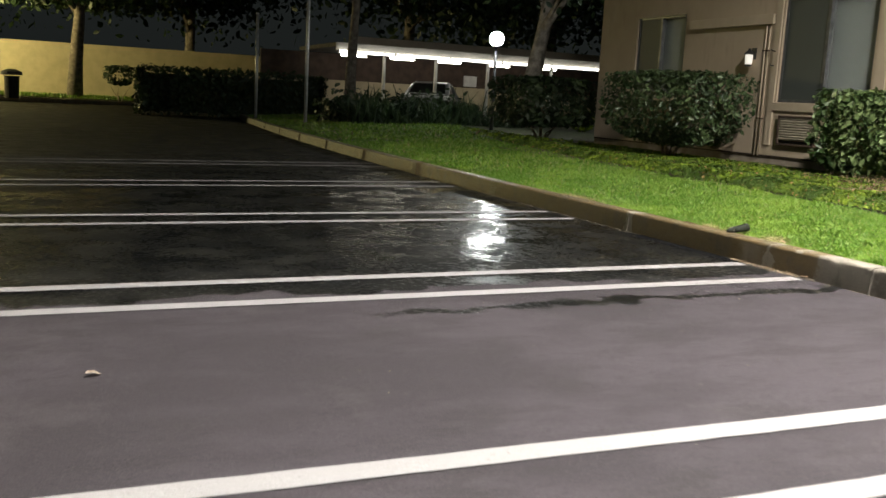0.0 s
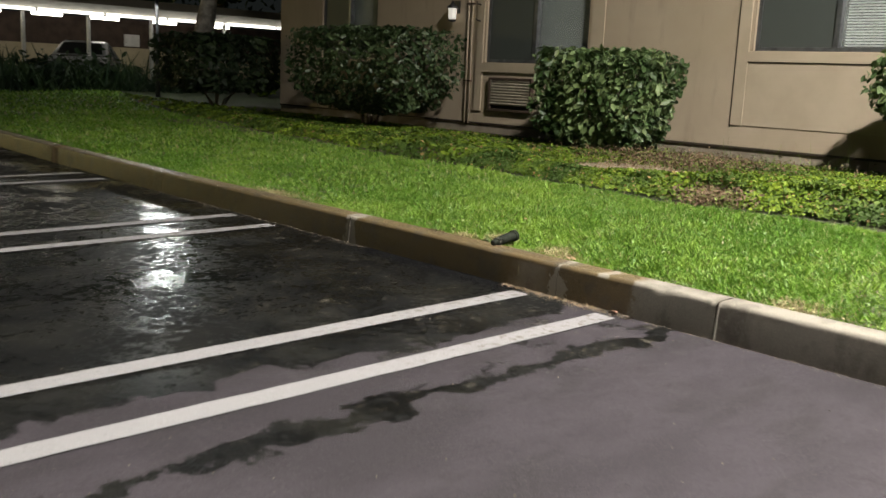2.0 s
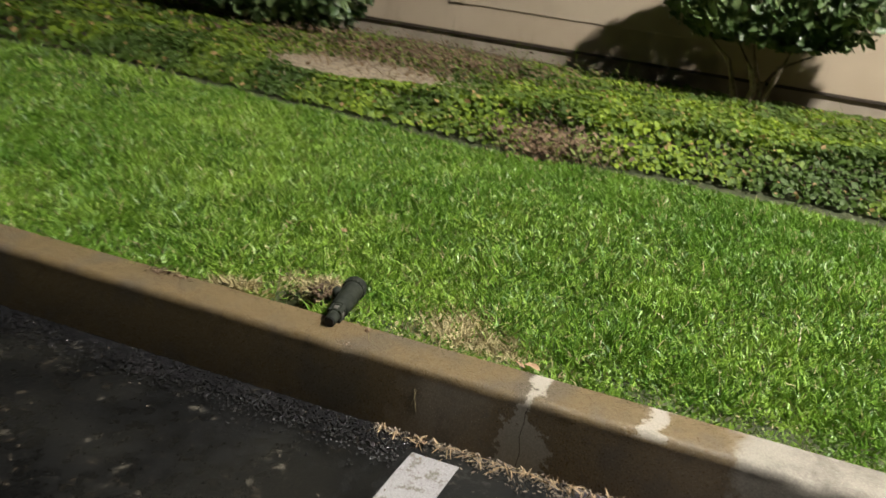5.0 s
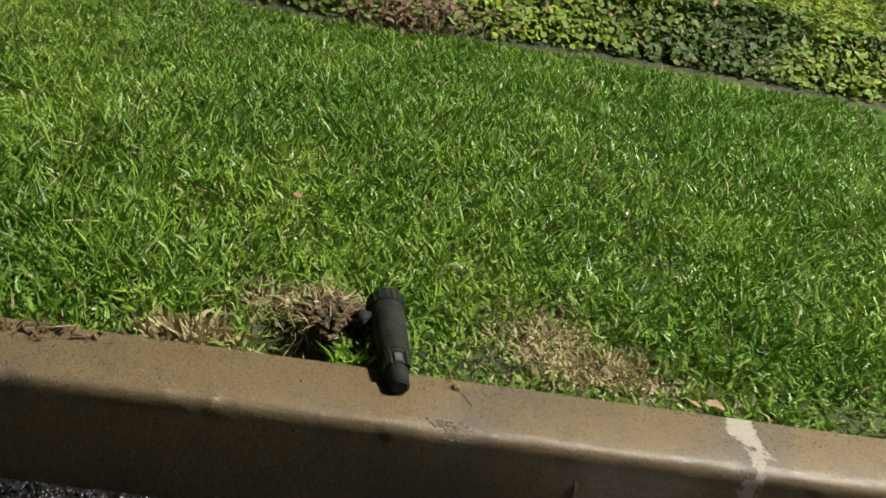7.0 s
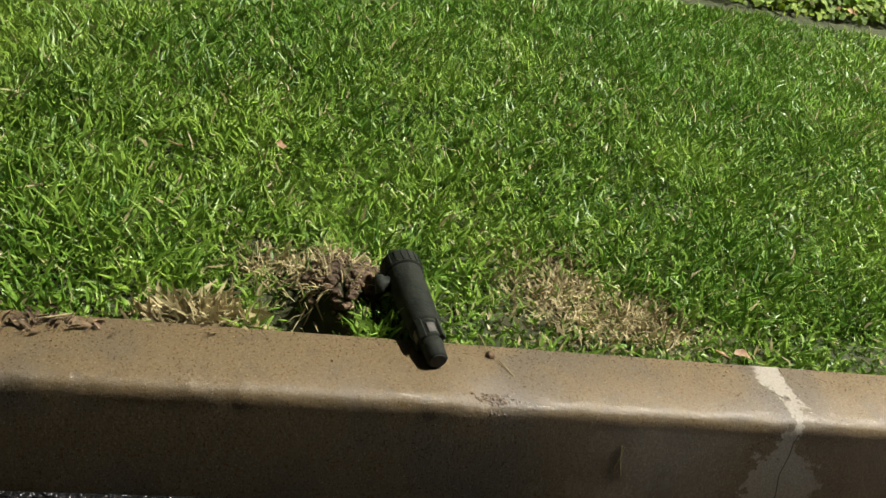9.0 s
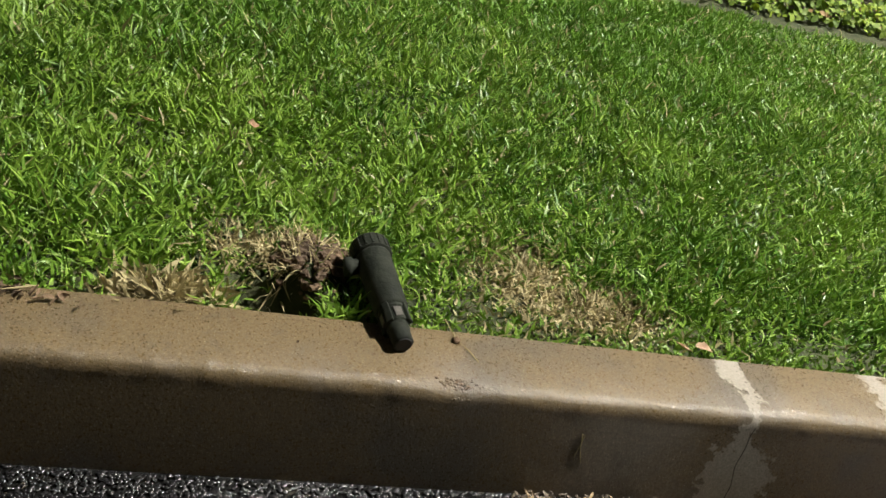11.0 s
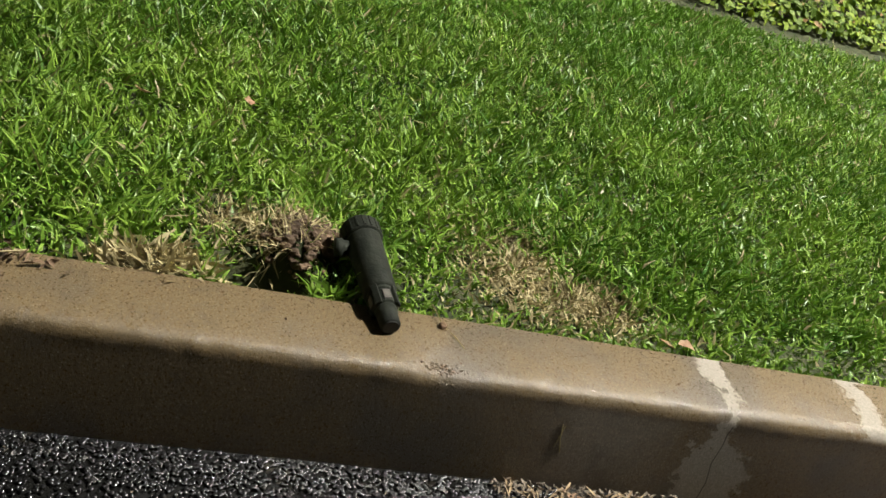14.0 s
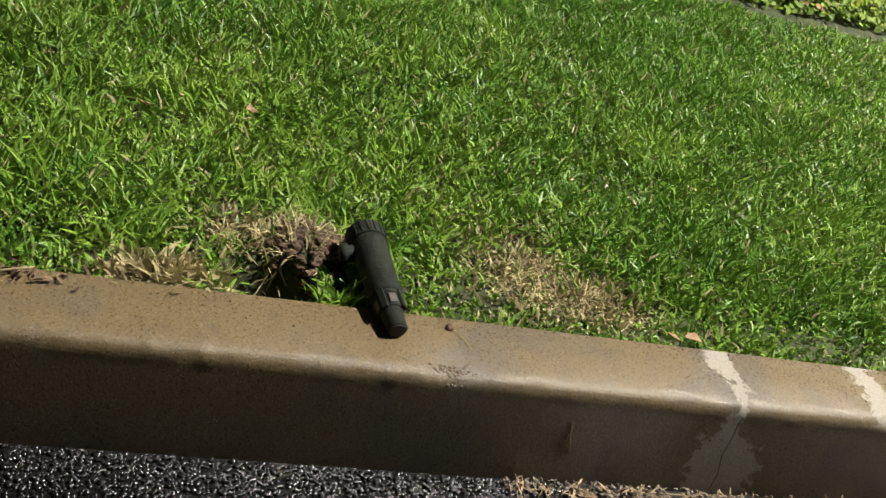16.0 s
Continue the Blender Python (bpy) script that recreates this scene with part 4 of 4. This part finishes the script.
bmesh.ops.transform(bm, matrix=Matrix.Translation((0, 0, L - 0.045)) @ inlet_axis.to_track_quat("Z", "Y").to_matrix().to_4x4(), verts=bm.verts)
part("side_inlet", bm, M["black_plastic"], spr, "threaded side inlet", True)

# ---- litter on kerb and gutter ----
def dry_leaf(at, size, turn, tilt, label, material="dry_leaf"):
    bm = bmesh.new()
    rows = []
    for k in range(6):
        f = k / 5
        w = size * 0.30 * math.sin(math.pi * (0.06 + 0.9 * f)) * (1 + 0.3 * math.sin(9 * f + turn))
        h = 0.18 * size * math.sin(2.5 * f + turn)
        rows.append([bm.verts.new((size * (f - 0.5), s * w, h + abs(s) * 0.3 * w)) for s in (-1, 0, 1)])
    for a, b in zip(rows, rows[1:]):
        for j in (0, 1):
            bm.faces.new((a[j], a[j + 1], b[j + 1], b[j]))
    bmesh.ops.solidify(bm, geom=bm.faces, thickness=0.0006)
    ob = mesh_ob("dry_leaf", bm, M[material], True)
    ob.matrix_basis = pose(*at, tilt, 0, turn)
    return tagged(ob, label, "leaf", "dry leaves")


dry_leaf((0.132, 4.135, 0.166), 0.030, 80, 12, "pale curled dry leaf at the kerb's back edge")
dry_leaf((0.130, 4.105, 0.166), 0.035, 100, -10, "pinkish brown dry leaf at the kerb's back edge")
dry_leaf((0.502, 4.946, 0.232), 0.034, 60, 25, "orange brown dry leaf lying in the grass")
dry_leaf((0.525, 4.784, 0.24), 0.028, 10, 15, "pale dry leaf lying in the grass")
dry_leaf((-0.045, 4.28, 0.006), 0.035, 40, 5, "orange dry leaf in the gutter")
dry_leaf((-4.235, 2.711, -0.038), 0.055, 20, 8, "pale curled dry leaf lying on the dry asphalt", "pale_leaf")
dry_leaf((-0.04, 3.72, 0.006), 0.05, 95, 5, "orange dry leaf at the end of a stall line")

seed_head = thing("seed_head", "round dark seed head on a thin dry stalk", "seed head", at=(0.096, 4.498, 0.160))
bm = bmesh.new()
bmesh.ops.create_icosphere(bm, subdivisions=2, radius=0.0062)
for v in bm.verts:
    v.co *= 1 + 0.3 * noise.noise(v.co * 400)
part("head", bm, M["soil"], seed_head)
part("stalk", tube([(0.035, 0.012, 0.008), (0.0, 0.0, 0.001), (-0.02, -0.014, 0.0), (-0.042, -0.024, -0.001)], [0.0011, 0.001, 0.0009, 0.0006], 5), M["straw"], seed_head)


def twig(points, rad, label):
    t = mesh_ob("twig", tube(points, [rad] * len(points), 5), M["straw"])
    tagged(t, label, "twig", "twigs")


twig([(-0.0102, 4.325, 0.105), (-0.0126, 4.321, 0.080), (-0.015, 4.314, 0.058)], 0.0006, "thin dry stalk stuck to the kerb face")
twig([(-0.0102, 4.321, 0.103), (-0.0141, 4.326, 0.066)], 0.0005, "thin dry stalk stuck to the kerb face")
twig([(0.09, 5.10, 0.163), (0.10, 5.06, 0.166), (0.115, 5.03, 0.164)], 0.0014, "small clot of dead stalks on the kerb")
crumbs = thing("kerb_crumbs", "specks of soil and grit on the kerb top", "grit", kind="stuff")
n = 120
y, x = r.uniform(3.7, 5.6, n), r.uniform(0.02, 0.115, n)
pts = np.stack([x, y, np.full(n, 0.1585)], 1)
leaves("crumb", pts, np.tile([0, 0, 1.0], (n, 1)), 0.0024, M["soil"], r, 0.9, 0.6, crumbs, 0.0, 0.6)
n = 90
y, x = 5.07 + r.normal(0, 0.03, n), 0.10 + r.normal(0, 0.012, n)
leaves("crumb_clot", np.stack([x, y, np.full(n, 0.163)], 1), np.tile([0, 0, 1.0], (n, 1)), 0.011, M["soil"], r, 0.4, 0.6, crumbs, 0.0, 0.6)

# gutter: broken aggregate and a drift of silt
grit = thing("gutter_grit", "loose wet stone chips along the foot of the kerb", "gravel", kind="stuff")
n = 6000
y, x = r.uniform(4.3, 5.5, n), -0.024 - np.abs(r.normal(0, 0.06, n))
o = r.normal(0, 1, (n, 6, 3)) * 0.12 + np.array([[1, 0, 0], [-1, 0, 0], [0, 1, 0], [0, -1, 0], [0, 0, 1], [0, 0, -1.0]])
v = np.stack([x, y, np.full(n, 0.001)], 1)[:, None, :] + o * (r.uniform(0.0014, 0.0042, n))[:, None, None]
i = np.arange(n)[:, None] * 6
f = np.concatenate([i + np.array(q) for q in ((0, 2, 4), (2, 1, 4), (1, 3, 4), (3, 0, 4))], 0)
wet_stone = Nodes("wet_stone")
isl = wet_stone.island()
wet_stone = wet_stone.done(wet_stone.mix(isl, (0.002, 0.002, 0.002), (0.009, 0.009, 0.010)), 0.25)
raw("stone_chips", v.reshape(-1, 3), f, wet_stone, grit)

silt = thing("gutter_silt", "dry drift of silt and straw at the kerb foot", "silt", kind="stuff")
n = 1700
y = 3.62 + 0.78 * r.random(n) ** 1.3
x = -0.022 - np.abs(r.normal(0, 0.022, n)) * (1 + 1.2 * np.exp(-((y - 3.95) / 0.2) ** 2))
leaves("silt_flakes", np.stack([x, y, 0.003 + 0.005 * r.random(n)], 1), np.tile([0, 0, 1.0], (n, 1)), 0.0065, M["silt"], r, 0.4, 0.3, silt, 0.0, 0.6)
n = 260
y = 3.75 + 0.65 * r.random(n)
x = -0.03 - np.abs(r.normal(0, 0.02, n))
leaves("silt_straw", np.stack([x, y, np.full(n, 0.006)], 1), np.tile([0, 0, 1.0], (n, 1)), 0.028, M["mulch"], r, 0.09, 0.2, silt, 0.0, 0.4)
n = 2800
y = np.where(r.random(n) < 0.45, r.uniform(0.2, 3.65, n), r.uniform(5.5, 8.4, n))
leaves("silt_specks", np.stack([-0.024 - np.abs(r.normal(0, 0.022, n)) * (0.6 + 0.8 * np.sin(3 * y) ** 2), y, np.full(n, 0.004)], 1), np.tile([0, 0, 1.0], (n, 1)), 0.0045, M["silt"], r, 0.6, 0.3, silt, 0.0, 0.8)
flecks = thing("asphalt_flecks", "scattered pale flecks of leaf and grit on the asphalt", "litter", kind="stuff")
n = 1500
x, y = -3.4 * r.random(n) ** 1.3 - 0.05, np.where(r.random(n) < 0.2, r.uniform(1.0, 4.0, n), r.uniform(4.0, 8.5, n))
leaves("fleck", np.stack([x, y, 0.004 + 0.010 * x], 1), np.tile([0, 0, 1.0], (n, 1)), 0.0050, M["silt"], r, 0.45, 0.2, flecks, 0.0, 0.9)

# dead stalks at the gap in the bed
gap_stalks = thing("dead_stalks", "dry brown stalks where the ground cover died", "dead plants", kind="stuff")
n = 260
x, y = 2.13 + r.normal(0, 0.09, n), 4.62 + r.normal(0, 0.13, n)
blades("stalk", x, y, lawn_z(x, y) + 0.01, np.full(n, 0.12), 0.003, M["dead_leaf"], r, 0.9, gap_stalks, 0.8)
n = 650
x, y = 2.15 + r.normal(0, 0.09, n), 4.62 + r.normal(0, 0.14, n)
leaves("dead_leaves", np.stack([x, y, lawn_z(x, y) + 0.02 + 0.10 * r.random(n)], 1), np.tile([-0.5, -0.2, 1.0], (n, 1)), 0.026, M["dead_leaf"], r, 0.5, 0.5, gap_stalks, 0.3)
n = 4200
x, y = 3.95 + r.normal(0, 0.30, n), 6.0 + r.normal(0, 0.55, n)
ok = x < 4.9
leaves("withered_cover", np.stack([x, y, lawn_z(x, y) + 0.02 + 0.10 * r.random(n)], 1)[ok], np.tile([-0.2, -0.2, 1.0], (ok.sum(), 1)), 0.024, M["dead_leaf"], r, 0.55, 0.4, gap_stalks, 0.2)
n = 900
x, y = 3.4 + r.normal(0, 0.32, n), 6.2 + r.normal(0, 0.5, n)
blades("bare_stalk", x, y, lawn_z(x, y) + 0.01, np.full(n, 0.07), 0.004, M["mulch"], r, 1.2, gap_stalks, 0.6)
n = 90
x, y = 4.3 + r.normal(0, 0.2, n), 5.3 + r.normal(0, 0.55, n)
blades("tall_weed", x, y, lawn_z(x, y), np.full(n, 0.21), 0.0032, M["cover"], r, 0.35, gap_stalks, 0.5)

# ---- far side of the place ----
for at, h, tilt in (((1.24, 27.3, 0.1), 3.1, 1.0), ((1.715, 23.2, 0.1), 4.2, 0.0)):
    p = thing("sign_post", "bare galvanised steel post at the lawn's edge", "post", "steel posts", at=at)
    part("shaft", tube([(0, 0, 0), (0.01 * tilt, 0, h)], [0.045, 0.045], 10), M["steel"], p, smooth=True)
    part("cap", lathe([(0.048, h - 0.03), (0.048, h + 0.005), (0.02, h + 0.02)], 10), M["steel"], p)

carport = thing("carport", "long flat carport with a pale fascia and lit tubes beneath", "carport", at=(0, 0, 0.2))
part("roof_deck", box((4.7, 31.0, 2.42), (17.5, 36.2, 2.56), 0.01), M["roof"], carport)
part("fascia", box((4.7, 30.94, 2.30), (17.5, 31.0, 2.56), 0.01), M["fascia"], carport, "pale painted fascia")
part("upper_fascia", box((5.4, 31.5, 2.57), (17.5, 31.56, 2.84), 0.01), M["trim"], carport)
for x in (6.6, 8.6, 10.7, 13.4, 16.0):
    part("post", box((x - 0.05, 31.3, -0.2), (x + 0.05, 31.4, 2.42), 0.006), M["white_metal"], carport)
# Front tubes hang ahead of the fascia, added there to brighten it.
for x in (5.8, 7.9, 10.0, 12.1, 14.2, 16.3):
    part("fascia_fill_tube", lathe([(0.045, -1.0), (0.045, 1.0)], 10, Matrix.Translation((x, 30.86, 2.25)) @ pose(0, 0, 0, 0, 90, 0)), M["tube"], carport, "lit fluorescent tube")
for x in (6.4, 8.4, 10.4, 12.6, 14.8):
    part("bay_lamp", lathe([(0.06, -0.5), (0.06, 0.5)], 10, Matrix.Translation((x, 34.4, 2.30)) @ pose(0, 0, 0, 0, 90, 0)), M["bay_tube"], carport, "lit fluorescent tube")
tagged(mesh_ob("carport_wall", box((3.2, 36.3, 0), (19, 36.5, 1.55), 0.01), M["block"]), "pale low wall behind the parked car", "wall", kind="structure")
tagged(mesh_ob("carport_wall_top", box((3.2, 36.32, 1.55), (19, 36.48, 2.6), 0.01), M["brown_paint"]), "dark boarded upper wall behind the carport", "wall", kind="structure")
tagged(mesh_ob("notice_board", box((11.9, 36.22, 1.6), (12.5, 36.29, 2.05), 0.01), M["white_metal"]), "pale blank notice on the carport wall", "notice")


def car(at, rz):
    c = thing("parked_car", "silver parked saloon car under the carport", "car", at=at, rz=rz)
    prof = [(-2.2, 0.35), (-2.22, 0.75), (-2.0, 0.92), (-1.55, 0.97), (-0.85, 1.38), (-0.3, 1.45), (0.35, 1.42), (1.05, 0.98), (1.9, 0.86), (2.2, 0.68), (2.22, 0.35)]
    bm = bmesh.new()
    rings = []
    for w, s in ((-0.86, 0.96), (-0.78, 1.0), (0.78, 1.0), (0.86, 0.96)):
        rings.append([bm.verts.new((x, w * (1.0 if z < 1.0 else 0.80), 0.35 + (z - 0.35) * s)) for x, z in prof])
    for a, b in zip(rings, rings[1:]):
        for k in range(len(prof) - 1):
            bm.faces.new((a[k], a[k + 1], b[k + 1], b[k]))
    bm.faces.new(rings[0])
    bm.faces.new(rings[-1][::-1])
    bm.faces.new([q for rr in (rings[0], ) for q in (rr[0], rr[-1])] + [rings[-1][-1], rings[-1][0]])
    bmesh.ops.recalc_face_normals(bm, faces=bm.faces)
    part("body", bm, M["car_paint"], c)
    for s in (-1, 1):
        bm = bmesh.new()
        vs = [bm.verts.new((x, s * y, z)) for x, y, z in ((-1.35, 0.79, 1.0), (0.9, 0.79, 1.0), (0.3, 0.685, 1.36), (-0.75, 0.685, 1.34))]
        bm.faces.new(vs)
        bmesh.ops.solidify(bm, geom=bm.faces, thickness=0.02 * s)
        part("side_window", bm, M["dark"], c, "dark side glass")
        for x in (-1.35, 1.38):
            wheel = part("wheel", lathe([(0.22, -0.10), (0.31, -0.09), (0.31, 0.09), (0.22, 0.10)], 20, Matrix.Translation((x, s * 0.78, 0.31)) @ pose(0, 0, 0, 90, 0, 0)), M["rubber"], c, "black tyre")
            part("rim", lathe([(0.20, -0.105), (0.20, 0.105)], 14, Matrix.Translation((x, s * 0.78, 0.31)) @ pose(0, 0, 0, 90, 0, 0)), M["steel"], wheel)
    for x0, z0, x1, z1 in ((-1.52, 0.99, -0.9, 1.355), (1.02, 1.0, 0.4, 1.385)):
        bm = bmesh.new()
        k = 0.02 if x0 > 0 else -0.02
        bm.faces.new([bm.verts.new(q) for q in ((x0 + k, -0.68, z0 + 0.02), (x0 + k, 0.68, z0 + 0.02), (x1 + k, 0.58, z1 + 0.01), (x1 + k, -0.58, z1 + 0.01))])
        bmesh.ops.solidify(bm, geom=bm.faces, thickness=0.01)
        part("windscreen", bm, M["dark"], c, "dark glass")
    for s in (-1, 1):
        part("tail_light", box((-2.24, s * 0.55 - 0.16, 0.68), (-2.16, s * 0.55 + 0.16, 0.82), 0.02), M["grey_plastic"], c)
        part("headlight", box((2.12, s * 0.55 - 0.18, 0.62), (2.23, s * 0.55 + 0.18, 0.76), 0.03), M["white_metal"], c)
    return c


car((9.2, 33.0, 0.2), 60)


def hedge(name, label, lo, hi, leaf, count, seed, material="far_leaf", ragged=0.06):
    q = np.random.default_rng(seed)
    t = thing(name, label, "hedge")
    lo, hi = np.array(lo, float), np.array(hi, float)
    # Solid dark box gives the shade among the inner twigs by colour.
    part("core", box(tuple(lo + 0.12), tuple(hi - 0.14), 0.05), M["turf"], t, "solid dark core standing in for shaded inner twigs")
    p = lo + (hi - lo) * q.random((count, 3))
    face = q.integers(0, 5, count)
    nor = np.zeros((count, 3))
    for k, (ax_, side_) in enumerate(((0, 0), (0, 1), (1, 0), (1, 0), (2, 1))):
        m = face == k
        p[m, ax_] = (hi if side_ else lo)[ax_] + q.normal(0, ragged, m.sum())
        nor[m, ax_] = 1 if side_ else -1
    leaves("foliage", p, nor, leaf, M[material], q, 0.5, 0.25, t)


hedge("long_hedge", "long dark clipped hedge behind the car park", (-1.7, 31.2, 0.0), (4.4, 32.6, 1.5), 0.16, 3600, 51)
hedge("low_shrubs", "low leafy shrubs in front of the carport", (2.8, 23.6, 0.2), (6.6, 25.2, 0.85), 0.20, 1800, 52, "far_leaf", 0.16)
n = 700
q = np.random.default_rng(53)
strap = thing("strappy_plants", "clumps of long strap-shaped leaves by the lamp", "plants", kind="stuff")
x, y = q.uniform(2.8, 8.0, n), q.uniform(22.6, 23.8, n)
blades("strap_leaf", x, y, np.full(n, 0.22), np.full(n, 0.75), 0.05, M["far_leaf"], q, 0.6, strap, 0.8)


def tree(name, label, at, height, spread, trunk, leaf, count, seed, lean=(0, 0), low=0.45):
    q = np.random.default_rng(seed)
    t = thing(name, label, "tree", at=at)
    bm = bmesh.new()
    top = Vector((lean[0], lean[1], height * 0.62))
    tube([(0, 0, -0.1), tuple(top * 0.3), tuple(top * 0.65 + Vector((0.1, 0, 0))), tuple(top)], [trunk * 1.25, trunk, trunk * 0.8, trunk * 0.45], 10, bm)
    ends = []
    for k in range(7):
        a = 2 * math.pi * k / 7 + q.random()
        s = top * (0.55 + 0.4 * q.random())
        e = s + Vector((spread * 0.7 * math.cos(a), spread * 0.7 * math.sin(a), height * (0.12 + 0.25 * q.random())))
        tube([tuple(s), tuple((s + e) / 2 + Vector((0, 0, 0.2))), tuple(e)], [trunk * 0.4, trunk * 0.25, trunk * 0.1], 7, bm)
        ends.append(e)
    part("trunk", bm, M["bark"], t, "", True)
    pts = []
    for k in range(count):
        e = ends[q.integers(0, 7)]
        c = np.array(e) + q.normal(0, 1, 3) * np.array([spread * 0.42, spread * 0.42, height * 0.11])
        pts.append(c)
    pts = np.array(pts)
    pts[:, 2] = np.maximum(pts[:, 2], height * low + q.random(count) * 0.4)
    leaves("crown", pts, q.normal(0, 1, (count, 3)), leaf, M["far_leaf"], q, 0.5, 0.25, t, 0.5)


tree("tree", "leaning pale-barked tree behind the lamp", (8.3, 23.6, 0.2), 8.0, 3.2, 0.26, 0.20, 8000, 61, (0.9, 0.5), 0.42)
tree("tree", "dark slim tree beside the carport", (4.6, 28.8, 0.2), 9.0, 3.0, 0.17, 0.24, 6000, 62, (0, 0), 0.45)
tree("tree", "dark tree in front of the boundary wall", (-3.4, 45.5, 0.2), 9.0, 3.5, 0.30, 0.34, 6000, 63, (0.2, 0), 0.45)
tree("tree", "dark tree above the boundary wall", (2.5, 52.0, 0.2), 10.0, 5.0, 0.3, 0.38, 7000, 64, (0, 0), 0.3)
tree("tree", "dark tree above the boundary wall", (-8.0, 53.0, 0.2), 11.0, 5.0, 0.3, 0.38, 7000, 65, (0, 0), 0.3)
tree("tree", "dark tree behind the carport", (11.0, 41.0, 0.2), 10.0, 5.5, 0.3, 0.34, 8000, 66, (0, 0), 0.32)
tree("tree", "dark tree behind the carport", (18.0, 40.0, 0.2), 10.0, 5.0, 0.3, 0.34, 7000, 67, (0, 0), 0.32)
shrub("topiary", "small round-topped shrub before the boundary wall", (-1.6, 43.2, 0.15), (0.75, 0.75, 0.45), 0.16, 500, 3, 71, "bush", 2.2, 0.7, 0, "far_leaf")
bin_ = thing("litter_bin", "dark litter bin with a domed lid by the far kerb", "bin", at=(-5.9, 42.5, 0.1))
part("drum", lathe([(0.28, 0), (0.3, 0.9), (0.33, 0.92)], 16), M["black_metal"], bin_)
part("lid", lathe([(0.42, 0.95), (0.40, 1.1), (0.15, 1.2)], 16), M["black_metal"], bin_)

tagged(mesh_ob("boundary_wall", box((-30, 49.0, 0), (7.5, 49.25, 2.75), 0.01), M["block"]), "long yellow-lit block boundary wall", "wall", kind="structure")
tagged(mesh_ob("far_verge", box((-30, 43.5, -0.05), (0.5, 49.0, 0.2), 0.02), M["turf"]), "grass verge below the boundary wall", "verge", kind="structure")
tagged(mesh_ob("far_kerb", box((-30, 43.3, -0.05), (0.5, 43.48, 0.16), 0.02), M["footing"]), "pale kerb along the far verge", "kerb", kind="structure")
n = 9000
q = np.random.default_rng(72)
x, y = q.uniform(-16, 0.4, n), q.uniform(43.5, 48.9, n)
verge = thing("verge_grass", "lit grass on the far verge", "grass", kind="stuff")
blades("verge_blades", x, y, np.full(n, 0.19), np.full(n, 0.12), 0.05, M["grass"], q, 0.5, verge)
post_lamp((-11.5, 44.5, 0.2), 3.8, M["bulb_warm"], "post lamp with a warm glowing globe on the far verge", 0.16)
